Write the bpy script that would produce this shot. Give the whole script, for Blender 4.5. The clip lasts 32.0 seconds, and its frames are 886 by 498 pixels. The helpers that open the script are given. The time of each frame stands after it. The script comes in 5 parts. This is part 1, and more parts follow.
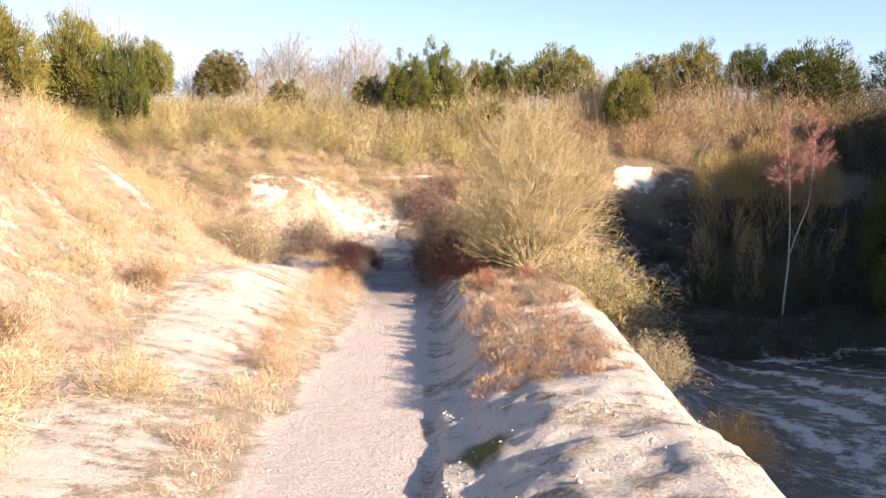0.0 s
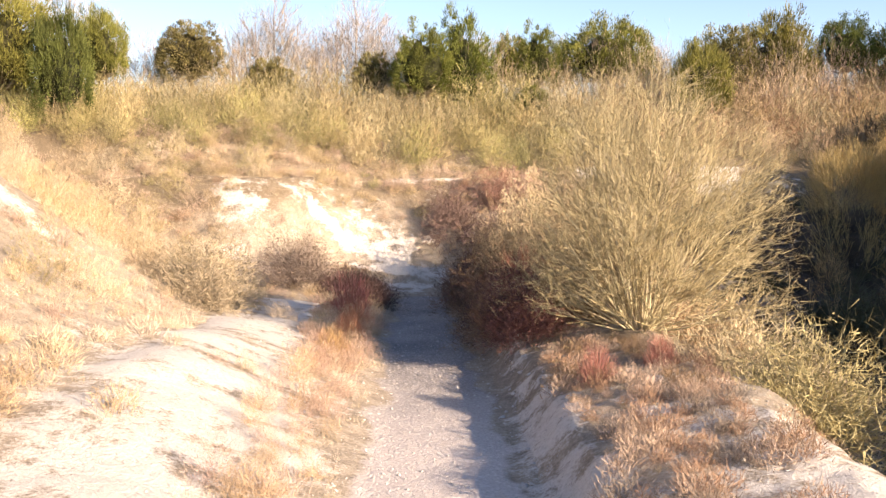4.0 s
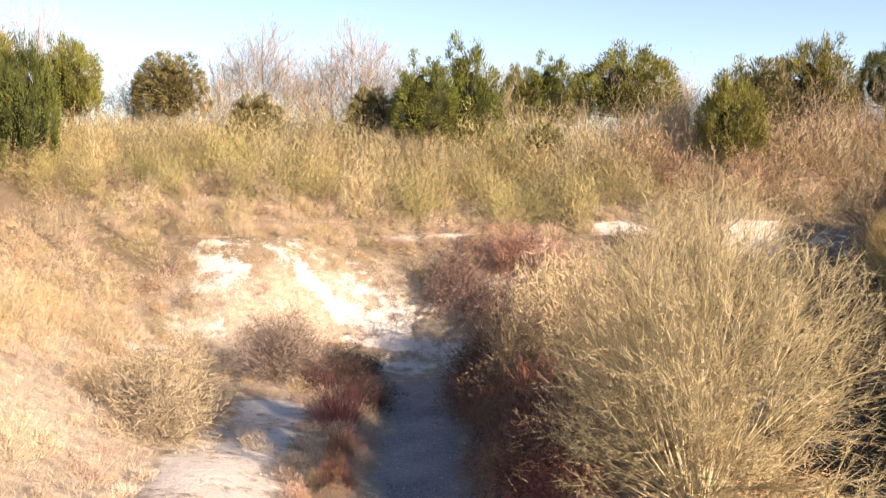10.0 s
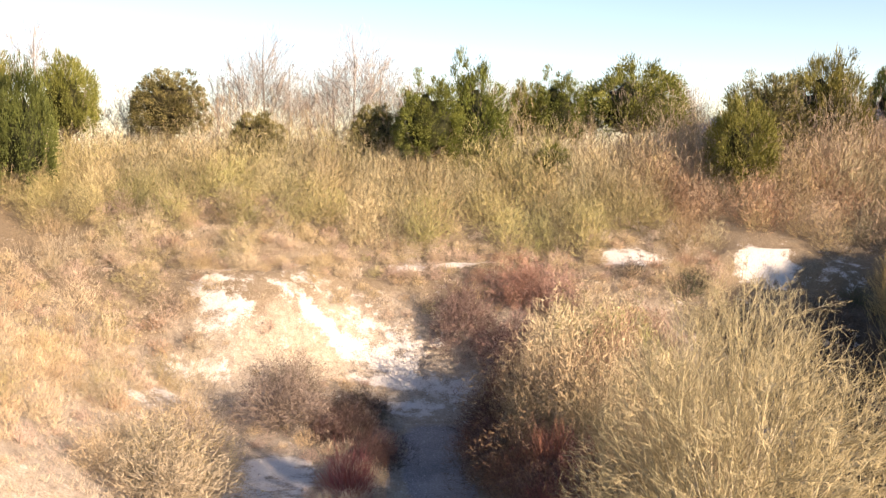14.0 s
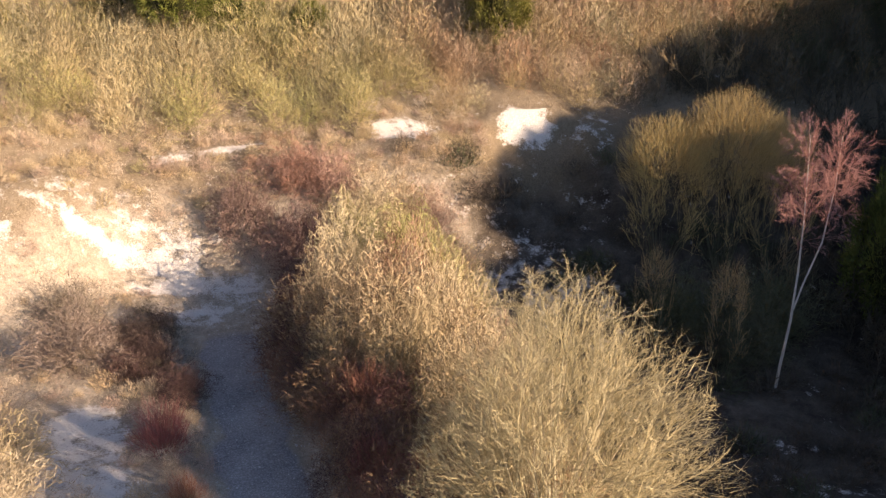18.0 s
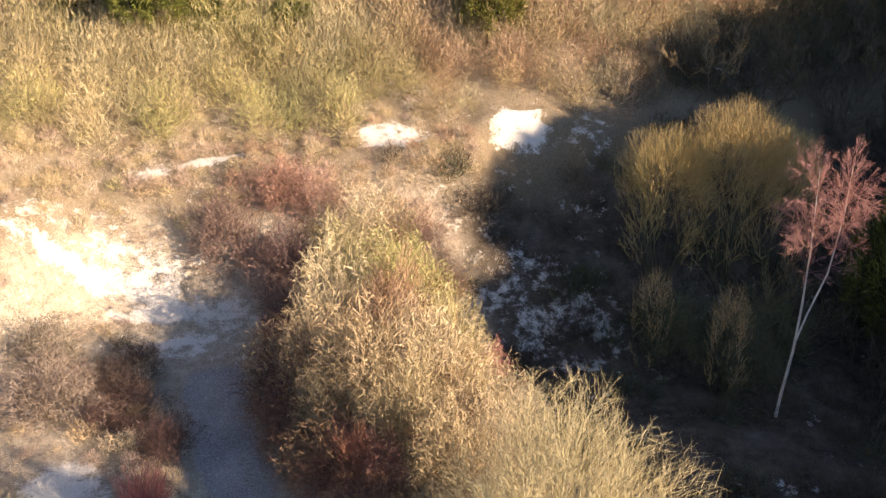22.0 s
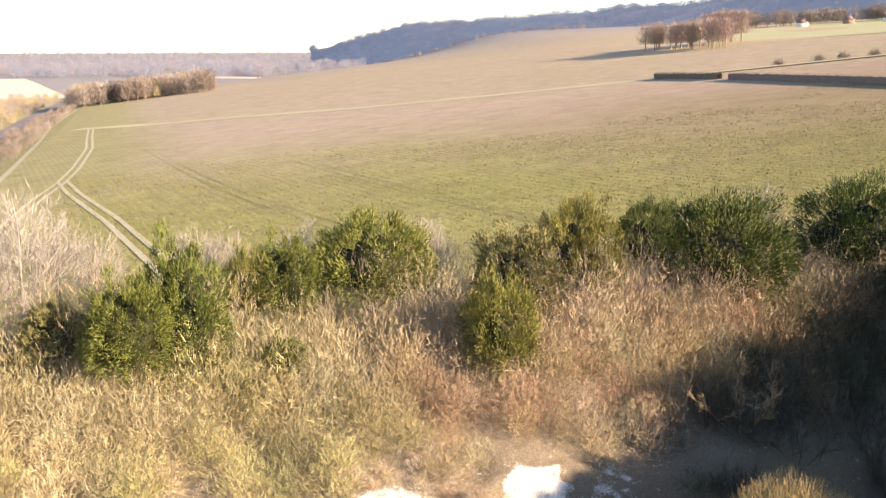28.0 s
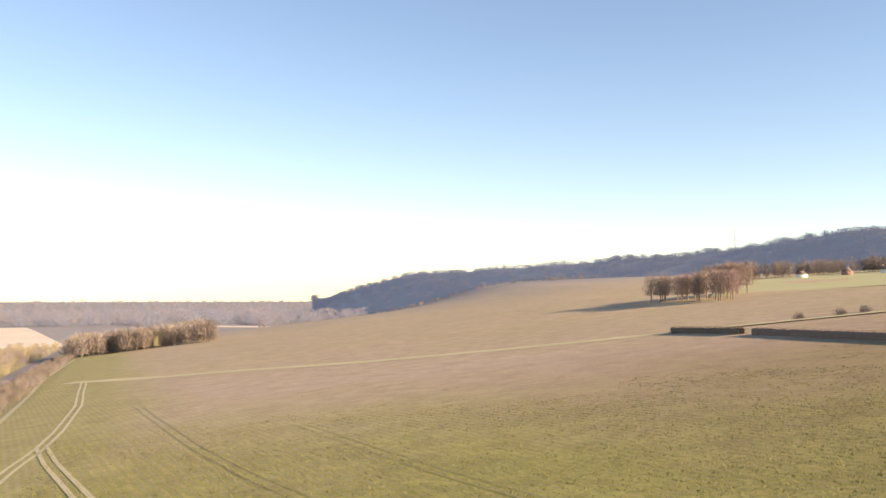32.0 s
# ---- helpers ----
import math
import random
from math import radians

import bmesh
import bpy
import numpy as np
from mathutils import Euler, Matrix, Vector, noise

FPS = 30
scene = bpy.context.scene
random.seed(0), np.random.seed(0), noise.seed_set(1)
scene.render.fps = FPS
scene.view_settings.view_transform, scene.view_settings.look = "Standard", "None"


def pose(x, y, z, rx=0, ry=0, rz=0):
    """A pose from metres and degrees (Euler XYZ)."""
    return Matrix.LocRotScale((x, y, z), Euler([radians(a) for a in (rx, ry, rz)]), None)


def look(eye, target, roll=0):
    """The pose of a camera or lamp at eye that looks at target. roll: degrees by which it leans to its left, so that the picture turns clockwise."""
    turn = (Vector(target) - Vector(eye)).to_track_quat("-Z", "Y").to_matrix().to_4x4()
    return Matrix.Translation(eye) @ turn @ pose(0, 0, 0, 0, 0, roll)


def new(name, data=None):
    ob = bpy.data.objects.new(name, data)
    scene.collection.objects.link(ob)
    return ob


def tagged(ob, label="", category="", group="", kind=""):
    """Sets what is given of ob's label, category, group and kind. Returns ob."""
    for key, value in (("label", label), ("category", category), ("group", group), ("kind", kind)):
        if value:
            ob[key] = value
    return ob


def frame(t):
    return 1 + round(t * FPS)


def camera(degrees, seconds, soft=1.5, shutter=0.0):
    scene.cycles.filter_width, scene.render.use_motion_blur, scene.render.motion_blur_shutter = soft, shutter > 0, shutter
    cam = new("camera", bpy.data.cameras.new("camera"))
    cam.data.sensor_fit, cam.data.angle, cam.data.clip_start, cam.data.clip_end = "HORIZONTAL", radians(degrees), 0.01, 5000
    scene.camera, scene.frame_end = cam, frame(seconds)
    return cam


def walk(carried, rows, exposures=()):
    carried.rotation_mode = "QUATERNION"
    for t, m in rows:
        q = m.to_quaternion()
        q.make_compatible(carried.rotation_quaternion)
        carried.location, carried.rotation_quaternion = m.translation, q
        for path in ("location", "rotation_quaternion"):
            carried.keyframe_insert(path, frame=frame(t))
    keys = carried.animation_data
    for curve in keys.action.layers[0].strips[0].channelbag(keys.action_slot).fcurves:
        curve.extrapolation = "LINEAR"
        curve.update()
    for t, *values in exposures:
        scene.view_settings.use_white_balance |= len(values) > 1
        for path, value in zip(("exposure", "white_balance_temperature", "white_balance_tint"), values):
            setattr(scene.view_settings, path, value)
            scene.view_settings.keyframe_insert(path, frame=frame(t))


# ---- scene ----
# The camera: a small drone that flies up the quarry track, climbs, turns and leaves over the rim.
PATH = [
    (0, 0.00, 0.00, 5.20, 86.08, -0.15, 0.04),
    (1, -0.72, 3.58, 5.04, 86.07, -0.05, -0.03),
    (2, -1.57, 7.40, 4.97, 85.99, 0.02, -0.18),
    (3, -1.84, 11.78, 5.22, 85.97, 0.02, -0.22),
    (3.5, -1.89, 13.90, 5.41, 85.94, 0.01, -0.25),
    (5.5, -1.91, 21.14, 6.64, 85.73, 0.02, -0.10),
    (6, -1.95, 21.57, 6.79, 85.69, -0.02, -0.10),
    (7, -2.05, 21.64, 7.13, 85.60, 0.04, -0.14),
    (8, -2.07, 21.74, 7.61, 85.56, 0.03, -0.10),
    (9, -2.01, 21.78, 8.25, 85.50, -0.00, -0.04),
    (10, -1.95, 21.99, 8.99, 85.47, -0.06, -0.06),
    (11, -1.96, 22.24, 9.71, 85.38, -0.11, -0.12),
    (12, -1.94, 22.43, 10.38, 85.32, -0.13, -0.15),
    (13, -2.11, 22.74, 11.11, 85.40, -0.07, -0.26),
    (14, -2.51, 23.17, 12.01, 83.59, -0.07, -0.32),
    (14.5, -2.76, 23.32, 12.72, 81.54, -0.05, -0.35),
    (16.5, -4.56, 23.63, 16.47, 73.64, 0.13, -5.07),
    (17, -4.44, 24.35, 16.65, 72.42, 0.26, -10.16),
    (17.5, -4.53, 24.73, 17.25, 70.72, 0.05, -14.55),
    (18, -4.61, 25.00, 17.84, 69.07, 0.03, -17.15),
    (18.5, -4.57, 25.14, 18.38, 67.60, 0.01, -18.59),
    (19, -4.44, 25.41, 18.72, 66.19, -0.02, -19.47),
    (19.5, -4.26, 25.69, 19.04, 64.81, -0.03, -20.00),
    (20, -4.10, 25.93, 19.30, 63.65, -0.04, -20.45),
    (20.5, -3.86, 26.94, 19.94, 64.30, -0.13, -19.13),
    (21, -3.62, 27.95, 20.58, 64.94, -0.23, -17.82),
    (21.5, -3.79, 28.04, 20.76, 64.84, -0.16, -17.93),
    (22, -3.81, 28.05, 21.01, 64.82, -0.11, -17.88),
    (23, -3.73, 28.01, 21.59, 64.86, -0.04, -17.64),
    (24, -4.07, 28.34, 22.95, 64.93, -0.05, -18.13),
    (25, -4.11, 29.35, 24.20, 67.03, 0.04, -18.62),
    (25.5, -3.87, 29.91, 24.73, 68.51, 0.09, -18.59),
    (27.5, -2.71, 33.54, 25.73, 75.72, -0.07, -18.47),
    (28, -2.45, 34.71, 25.95, 77.64, -0.09, -18.44),
    (29, -2.08, 37.34, 26.44, 81.46, -0.13, -18.43),
    (30, -1.82, 40.50, 26.82, 85.31, -0.14, -18.49),
    (31, -1.39, 44.11, 27.06, 89.04, -0.13, -18.50),
    (32, -1.05, 48.71, 27.24, 92.50, -0.10, -18.52),
]
cam = camera(50.1, 32.0, soft=1.4)
walk(cam, [(t, pose(x, y, z, rx, ry, rz)) for t, x, y, z, rx, ry, rz in PATH],
     exposures=[(0, 1.48, 6700, 21), (3, 1.58, 6700, 20), (6, 1.42, 6650, 22), (14, 1.4, 6700, 22), (18, 1.33, 6900, 23), (21, 1.58, 6850, 20), (25, 1.62, 6900, 19), (28, 1.88, 6600, 18), (30, 1.64, 6800, 22), (32, 1.4, 7000, 18)])

# ---- light: low winter sun from the right and behind ----
SUN_EL, SUN_AZ = 19.0, 129.0      # degrees; azimuth clockwise from +y
world = bpy.data.worlds.new("world")
scene.world = world
world.use_nodes = True
wn, wl = world.node_tree.nodes, world.node_tree.links
sky = wn.new("ShaderNodeTexSky")
sky.sky_type, sky.sun_disc = "NISHITA", False
sky.sun_elevation, sky.sun_rotation = radians(SUN_EL), radians(SUN_AZ)
sky.air_density, sky.dust_density, sky.ozone_density = 0.9, 0.05, 1.6
wl.new(sky.outputs[0], wn["Background"].inputs[0])
wn["Background"].inputs[1].default_value = 0.084
sun = new("sun", bpy.data.lights.new("sun", "SUN"))
sun.data.energy, sun.data.angle, sun.data.color = 5.0, radians(0.6), (1.0, 0.81, 0.57)
sd = Vector((math.sin(radians(SUN_AZ)) * math.cos(radians(SUN_EL)), math.cos(radians(SUN_AZ)) * math.cos(radians(SUN_EL)), math.sin(radians(SUN_EL))))
sun.matrix_world = look(sd * 100, (0, 0, 0))


# ---- materials ----
def nodes_of(name):
    m = bpy.data.materials.new(name)
    m.use_nodes = True
    return m, m.node_tree.nodes, m.node_tree.links, m.node_tree.nodes["Principled BSDF"]


def noise_node(n, l, vec, scale, detail=6.0, rough=0.6):
    t = n.new("ShaderNodeTexNoise")
    t.inputs["Scale"].default_value, t.inputs["Detail"].default_value, t.inputs["Roughness"].default_value = scale, detail, rough
    l.new(vec, t.inputs["Vector"])
    return t.outputs["Fac"]


def ramp(n, l, fac, stops):
    r = n.new("ShaderNodeValToRGB")
    e = r.color_ramp.elements
    while len(e) < len(stops):
        e.new(0.5)
    for q, (p, c) in zip(e, stops):
        q.position, q.color = p, (*c, 1)
    l.new(fac, r.inputs[0])
    return r.outputs[0]


def mixc(n, l, fac, a, b, mode="MIX"):
    m = n.new("ShaderNodeMix")
    m.data_type, m.blend_type = "RGBA", mode
    for sock, v in ((m.inputs[0], fac), (m.inputs[6], a), (m.inputs[7], b)):
        if isinstance(v, (int, float)):
            sock.default_value = v
        elif isinstance(v, tuple):
            sock.default_value = (*v, 1)
        else:
            l.new(v, sock)
    return m.outputs[2]


def mth(n, l, op, a, b=0.0, c=0.0, clamp=False):
    m = n.new("ShaderNodeMath")
    m.operation, m.use_clamp = op, clamp
    for sock, v in zip(m.inputs, (a, b, c)):
        if isinstance(v, (int, float)):
            sock.default_value = v
        else:
            l.new(v, sock)
    return m.outputs[0]


def bump(n, l, bs, height, strength, dist):
    b = n.new("ShaderNodeBump")
    b.inputs["Strength"].default_value, b.inputs["Distance"].default_value = strength, dist
    l.new(height, b.inputs["Height"])
    l.new(b.outputs[0], bs.inputs["Normal"])


def plain(name, dark, light, scale=3.0, rough=0.85, metal=0.0, bmp=0.3, dist=0.02, island=0.25):
    """A material of two tones in object space, with fine relief and a little change from piece to piece."""
    m, n, l, bs = nodes_of(name)
    co = n.new("ShaderNodeTexCoord").outputs["Object"]
    f = mth(n, l, "ADD", mth(n, l, "MULTIPLY", noise_node(n, l, co, scale), 0.6), mth(n, l, "MULTIPLY", noise_node(n, l, co, scale * 9), 0.4))
    c = ramp(n, l, f, [(0.3, dark), (0.7, light)])
    if island:
        g = n.new("ShaderNodeNewGeometry").outputs["Random Per Island"]
        o = n.new("ShaderNodeObjectInfo").outputs["Random"]
        v = mth(n, l, "ADD", mth(n, l, "MULTIPLY", g, island), mth(n, l, "MULTIPLY_ADD", o, island, 1 - island))
        h = n.new("ShaderNodeHueSaturation")
        l.new(v, h.inputs["Value"])
        l.new(c, h.inputs["Color"])
        c = h.outputs[0]
    l.new(c, bs.inputs["Base Color"])
    bs.inputs["Roughness"].default_value, bs.inputs["Metallic"].default_value = rough, metal
    if bmp:
        bump(n, l, bs, noise_node(n, l, co, scale * 12), bmp, dist)
    return m


def tinted(name, rough=0.8, trans=0.0, island=0.5):
    """Twigs, grass and leaves: the colour of each clump stands in the mesh, each shoot differs a little."""
    m, n, l, bs = nodes_of(name)
    a = n.new("ShaderNodeAttribute")
    a.attribute_name = "tint"
    g = n.new("ShaderNodeNewGeometry").outputs["Random Per Island"]
    o = n.new("ShaderNodeObjectInfo").outputs["Random"]
    h = n.new("ShaderNodeHueSaturation")
    l.new(mth(n, l, "MULTIPLY_ADD", g, island, 1 - island / 2), h.inputs["Value"])
    l.new(mth(n, l, "MULTIPLY_ADD", o, 0.03, 0.485), h.inputs["Hue"])
    l.new(a.outputs["Color"], h.inputs["Color"])
    l.new(h.outputs[0], bs.inputs["Base Color"])
    bs.inputs["Roughness"].default_value = rough
    return m


M_TWIG = tinted("twig_bark", island=0.6)
M_LEAF = tinted("evergreen_leaf", 0.75, island=0.35)
M_LEAF.node_tree.nodes["Principled BSDF"].inputs["Specular IOR Level"].default_value = 0.2
M_GRASS = tinted("dry_grass", 0.8)
M_BARK = plain("grey_bark", (0.10, 0.08, 0.05), (0.24, 0.20, 0.13), 5, 0.9, bmp=0.6)
M_BIRCH = plain("birch_bark", (0.30, 0.27, 0.23), (0.66, 0.63, 0.58), 4, 0.7)
M_RUBBLE = plain("grey_chalk_stone", (0.30, 0.28, 0.26), (0.62, 0.60, 0.56), 6, 0.95)


# ---- land ----
def sm(a, b, v):
    t = np.clip((v - a) / (b - a), 0, 1)
    return t * t * (3 - 2 * t)


def fbm(x, y, scale, octaves=4, seed=0):
    """Smooth noise of sines, about -1 to 1."""
    out, amp, tot = 0 * x, 1.0, 0.0
    r = np.random.default_rng(100 + seed)
    for _ in range(octaves):
        v = 0 * x
        for _ in range(5):
            a, p, k = r.uniform(0, 2 * np.pi), r.uniform(0, 2 * np.pi), r.uniform(0.7, 1.4)
            v = v + np.sin((np.cos(a) * x + np.sin(a) * y) * k * 2 * np.pi / scale + p)
        out, tot, amp, scale = out + amp * v / 2.6, tot + amp, amp * 0.5, scale * 0.47
    return out / tot


def field_z(x, y):
    fx = np.interp(x, [-4500, -60, -30, 300, 700, 4500], [-16, -6.5, -1.6, 36, 60, 120])
    fy = np.interp(y, [-4500, -50, 245, 430, 900, 4500], [11, 11, 0, -7, -10, -14])
    fall = np.interp(y, [450, 750, 1200, 2000, 4500], [0, 7, 19, 24, 10]) * (1 - sm(260, 480, x))
    z = -2.3 + fx + fy - fall
    # level valley floor beyond the field
    k = sm(950, 1600, y) * (1 - sm(0.17, 0.42, x / np.maximum(y, 900)))
    return z * (1 - k) - 32.0 * k


def path_left(y):
    return np.interp(y, [0, 20, 40, 50, 62], [-3.8, -3.6, -3.3, -3.7, -3.7])


def path_right(y):
    return np.interp(y, [0, 30, 40, 50, 58, 64], [-0.4, -0.4, -0.7, -1.2, -1.6, -1.6])


def land_z(x, y):
    x, y = np.asarray(x, float), np.asarray(y, float)
    wide = 1 + 0.45 * sm(46, 62, y)
    d = (path_left(y) - x) / wide
    left = np.interp(d, [0, 0.8, 3, 6.2, 8.5, 11, 15, 22, 40], [0, 0.22, 0.55, 0.9, 2.4, 4.2, 7.4, 10.5, 12.5])
    e = (x - path_right(y)) + 0.11 * fbm(0.4 * x, y, 3.1, 4, 17) * sm(0.1, 0.6, x - path_right(y))
    k = (0.87 + 0.13 * sm(12, 38, y)) * (1 + 0.25 * sm(40, 62, y))
    right = np.interp(e / k, [0, 0.3, 0.6, 0.8, 1.35, 2.6, 4.7, 5.6, 7.5, 9.8, 12, 25, 30, 42, 80], [0, 0.0, 0.06, 0.2, 0.85, 1.15, 1.4, 1.15, -0.9, -2.4, -2.7, -2.7, 1.0, 9.5, 12])
    # a low ledge and a gentle bank near the start, a steeper bank further up
    low = np.interp(e, [0, 0.25, 0.42, 1.1, 1.5, 2.4, 4.2, 4.9, 6.6, 8.6, 10.5, 25, 30, 42, 80], [0, 0.02, 0.27, 0.33, 0.60, 0.96, 1.24, 1.12, -0.9, -2.4, -2.7, -2.7, 1.0, 9.5, 12])
    up = sm(15, 31, y)
    right = low * (1 - up) + right * up
    pit = np.where(x < path_left(y), left, np.where(x > path_right(y), right, 0.0))
    # spoil heap of chalk beside the track
    pit = pit + 0.9 * np.exp(-(((x + 8.5) / 2.4) ** 2) - ((y - 38) / 9.0) ** 2)
    warp = 1.2 * fbm(x, y, 14, 2, 3)
    far = np.interp(y + 0.5 * warp * sm(60, 66, y) + 3.2 * sm(-6, -12, x), [50, 61.5, 64.3, 66.5, 68.6, 70, 71, 72.2, 75, 79, 84, 90], [-8, -3.0, 0.1, 1.3, 3.9, 5.2, 5.8, 5.95, 7.5, 9.4, 9.0, 7.5])
    # low cliff of bare chalk at the head of the right-hand pit
    far = far + 0.5 * sm(71.6, 72.0, y) * np.exp(-(((x - 14.6) / 2.4) ** 6)) * (1 - sm(73, 78, y)) - 1.25 * np.exp(-(((x - 14.6) / 2.6) ** 6)) * (1 - sm(71.3, 71.9, y)) * sm(66, 69, y)
    z = np.log(np.exp(np.clip(pit, -9, 40) * 1.6) + np.exp(far * 1.6)) / 1.6
    z = z + 0.10 * fbm(x, y, 5.0, 3, 1) * (1 - 0.8 * sm(-0.8, 0.2, np.minimum(x - path_left(y), path_right(y) - x)))
    rough = 0.06 * fbm(x, y, 2.2, 3, 4) + 0.06 * fbm(x, y, 0.75, 4, 7) * (0.6 + 0.6 * fbm(x, y, 3.0, 2, 9))
    z = z + rough * sm(0.2, 0.7, x - path_right(y)) * (1 - sm(8, 10, x)) * (1 - sm(44, 50, y))
    z = z + 0.25 * fbm(x, y, 11.0, 2, 2) * sm(4, 9, np.abs(x + 2))
    out = np.maximum.reduce([sm(82, 96, y), sm(48, 75, x), sm(-40, -62, x), sm(-14, -40, y)])
    return z * (1 - out) + field_z(x, y) * out


def axis_steps(lo, hi, step, far_lo, far_hi, fine_lo, fine_hi):
    """Even steps between lo and hi, steps of at most 3 m out to the fine limits, then ever longer ones."""
    out = [np.arange(lo, hi + step / 2, step)]
    for start, end, sign, fine in ((hi, far_hi, 1, fine_hi), (lo, far_lo, -1, fine_lo)):
        v, s, run = start, step, []
        while v * sign < end * sign:
            s = min(s * 1.09, 4.0) if v * sign < fine * sign else s * 1.09
            v += s * sign
            run.append(v)
        out.append(np.array(run))
    return np.sort(np.concatenate(out))


def raw_mesh(name, verts, tris=None, quads=None, tint=None, smooth=False):
    me = bpy.data.meshes.new(name)
    verts = np.asarray(verts, np.float32)
    loops, starts, totals, at = [], [], [], 0
    for f, k in ((tris, 3), (quads, 4)):
        if f is not None and len(f):
            f = np.asarray(f, np.int32)
            loops.append(f.ravel())
            starts.append(at + k * np.arange(len(f)))
            totals.append(np.full(len(f), k))
            at += f.size
    loops, starts, totals = np.concatenate(loops), np.concatenate(starts), np.concatenate(totals)
    me.vertices.add(len(verts))
    me.vertices.foreach_set("co", verts.ravel())
    me.loops.add(len(loops))
    me.loops.foreach_set("vertex_index", loops.astype(np.int32))
    me.polygons.add(len(starts))
    me.polygons.foreach_set("loop_start", starts.astype(np.int32))
    me.polygons.foreach_set("loop_total", totals.astype(np.int32))
    if smooth:
        me.polygons.foreach_set("use_smooth", np.ones(len(starts), bool))
    if tint is not None:
        a = me.color_attributes.new("tint", "FLOAT_COLOR", "POINT")
        t = np.ones((len(verts), 4), np.float32)
        t[:, :3] = tint
        a.data.foreach_set("color", t.ravel())
    me.update(calc_edges=True)
    me.validate()
    return me


def put(name, me, mat, parent=None, label="", category="", group="", kind="", m=None):
    ob = new(name, me)
    if mat and not me.materials:
        me.materials.append(mat)
    if parent:
        ob.parent = parent
    if m is not None:
        ob.matrix_basis = m
    return tagged(ob, label, category, group, kind)


def empty(name, m, label, category, group=""):
    ob = new(name)
    ob.matrix_basis = m
    return tagged(ob, label, category, group)


xs = axis_steps(-34, 36, 0.42, -4600, 4600, -70, 165)
ys = axis_steps(4, 84, 0.40, -900, 4700, -10, 720)
xs = np.unique(np.concatenate([xs, np.arange(-1.2, 8.5, 0.2)]))     # finer over the chalk bank
ys = np.unique(np.concatenate([ys, np.arange(9, 44, 0.24)]))
GX, GY = np.meshgrid(xs, ys)
GZ = land_z(GX, GY)


def blob(x, y, cx, cy, rx, ry, turn=0.0, p=2):
    c, s = np.cos(radians(turn)), np.sin(radians(turn))
    u, v = (x - cx) * c + (y - cy) * s, -(x - cx) * s + (y - cy) * c
    return np.exp(-((u / rx) ** 2 + (v / ry) ** 2) ** (p / 2))


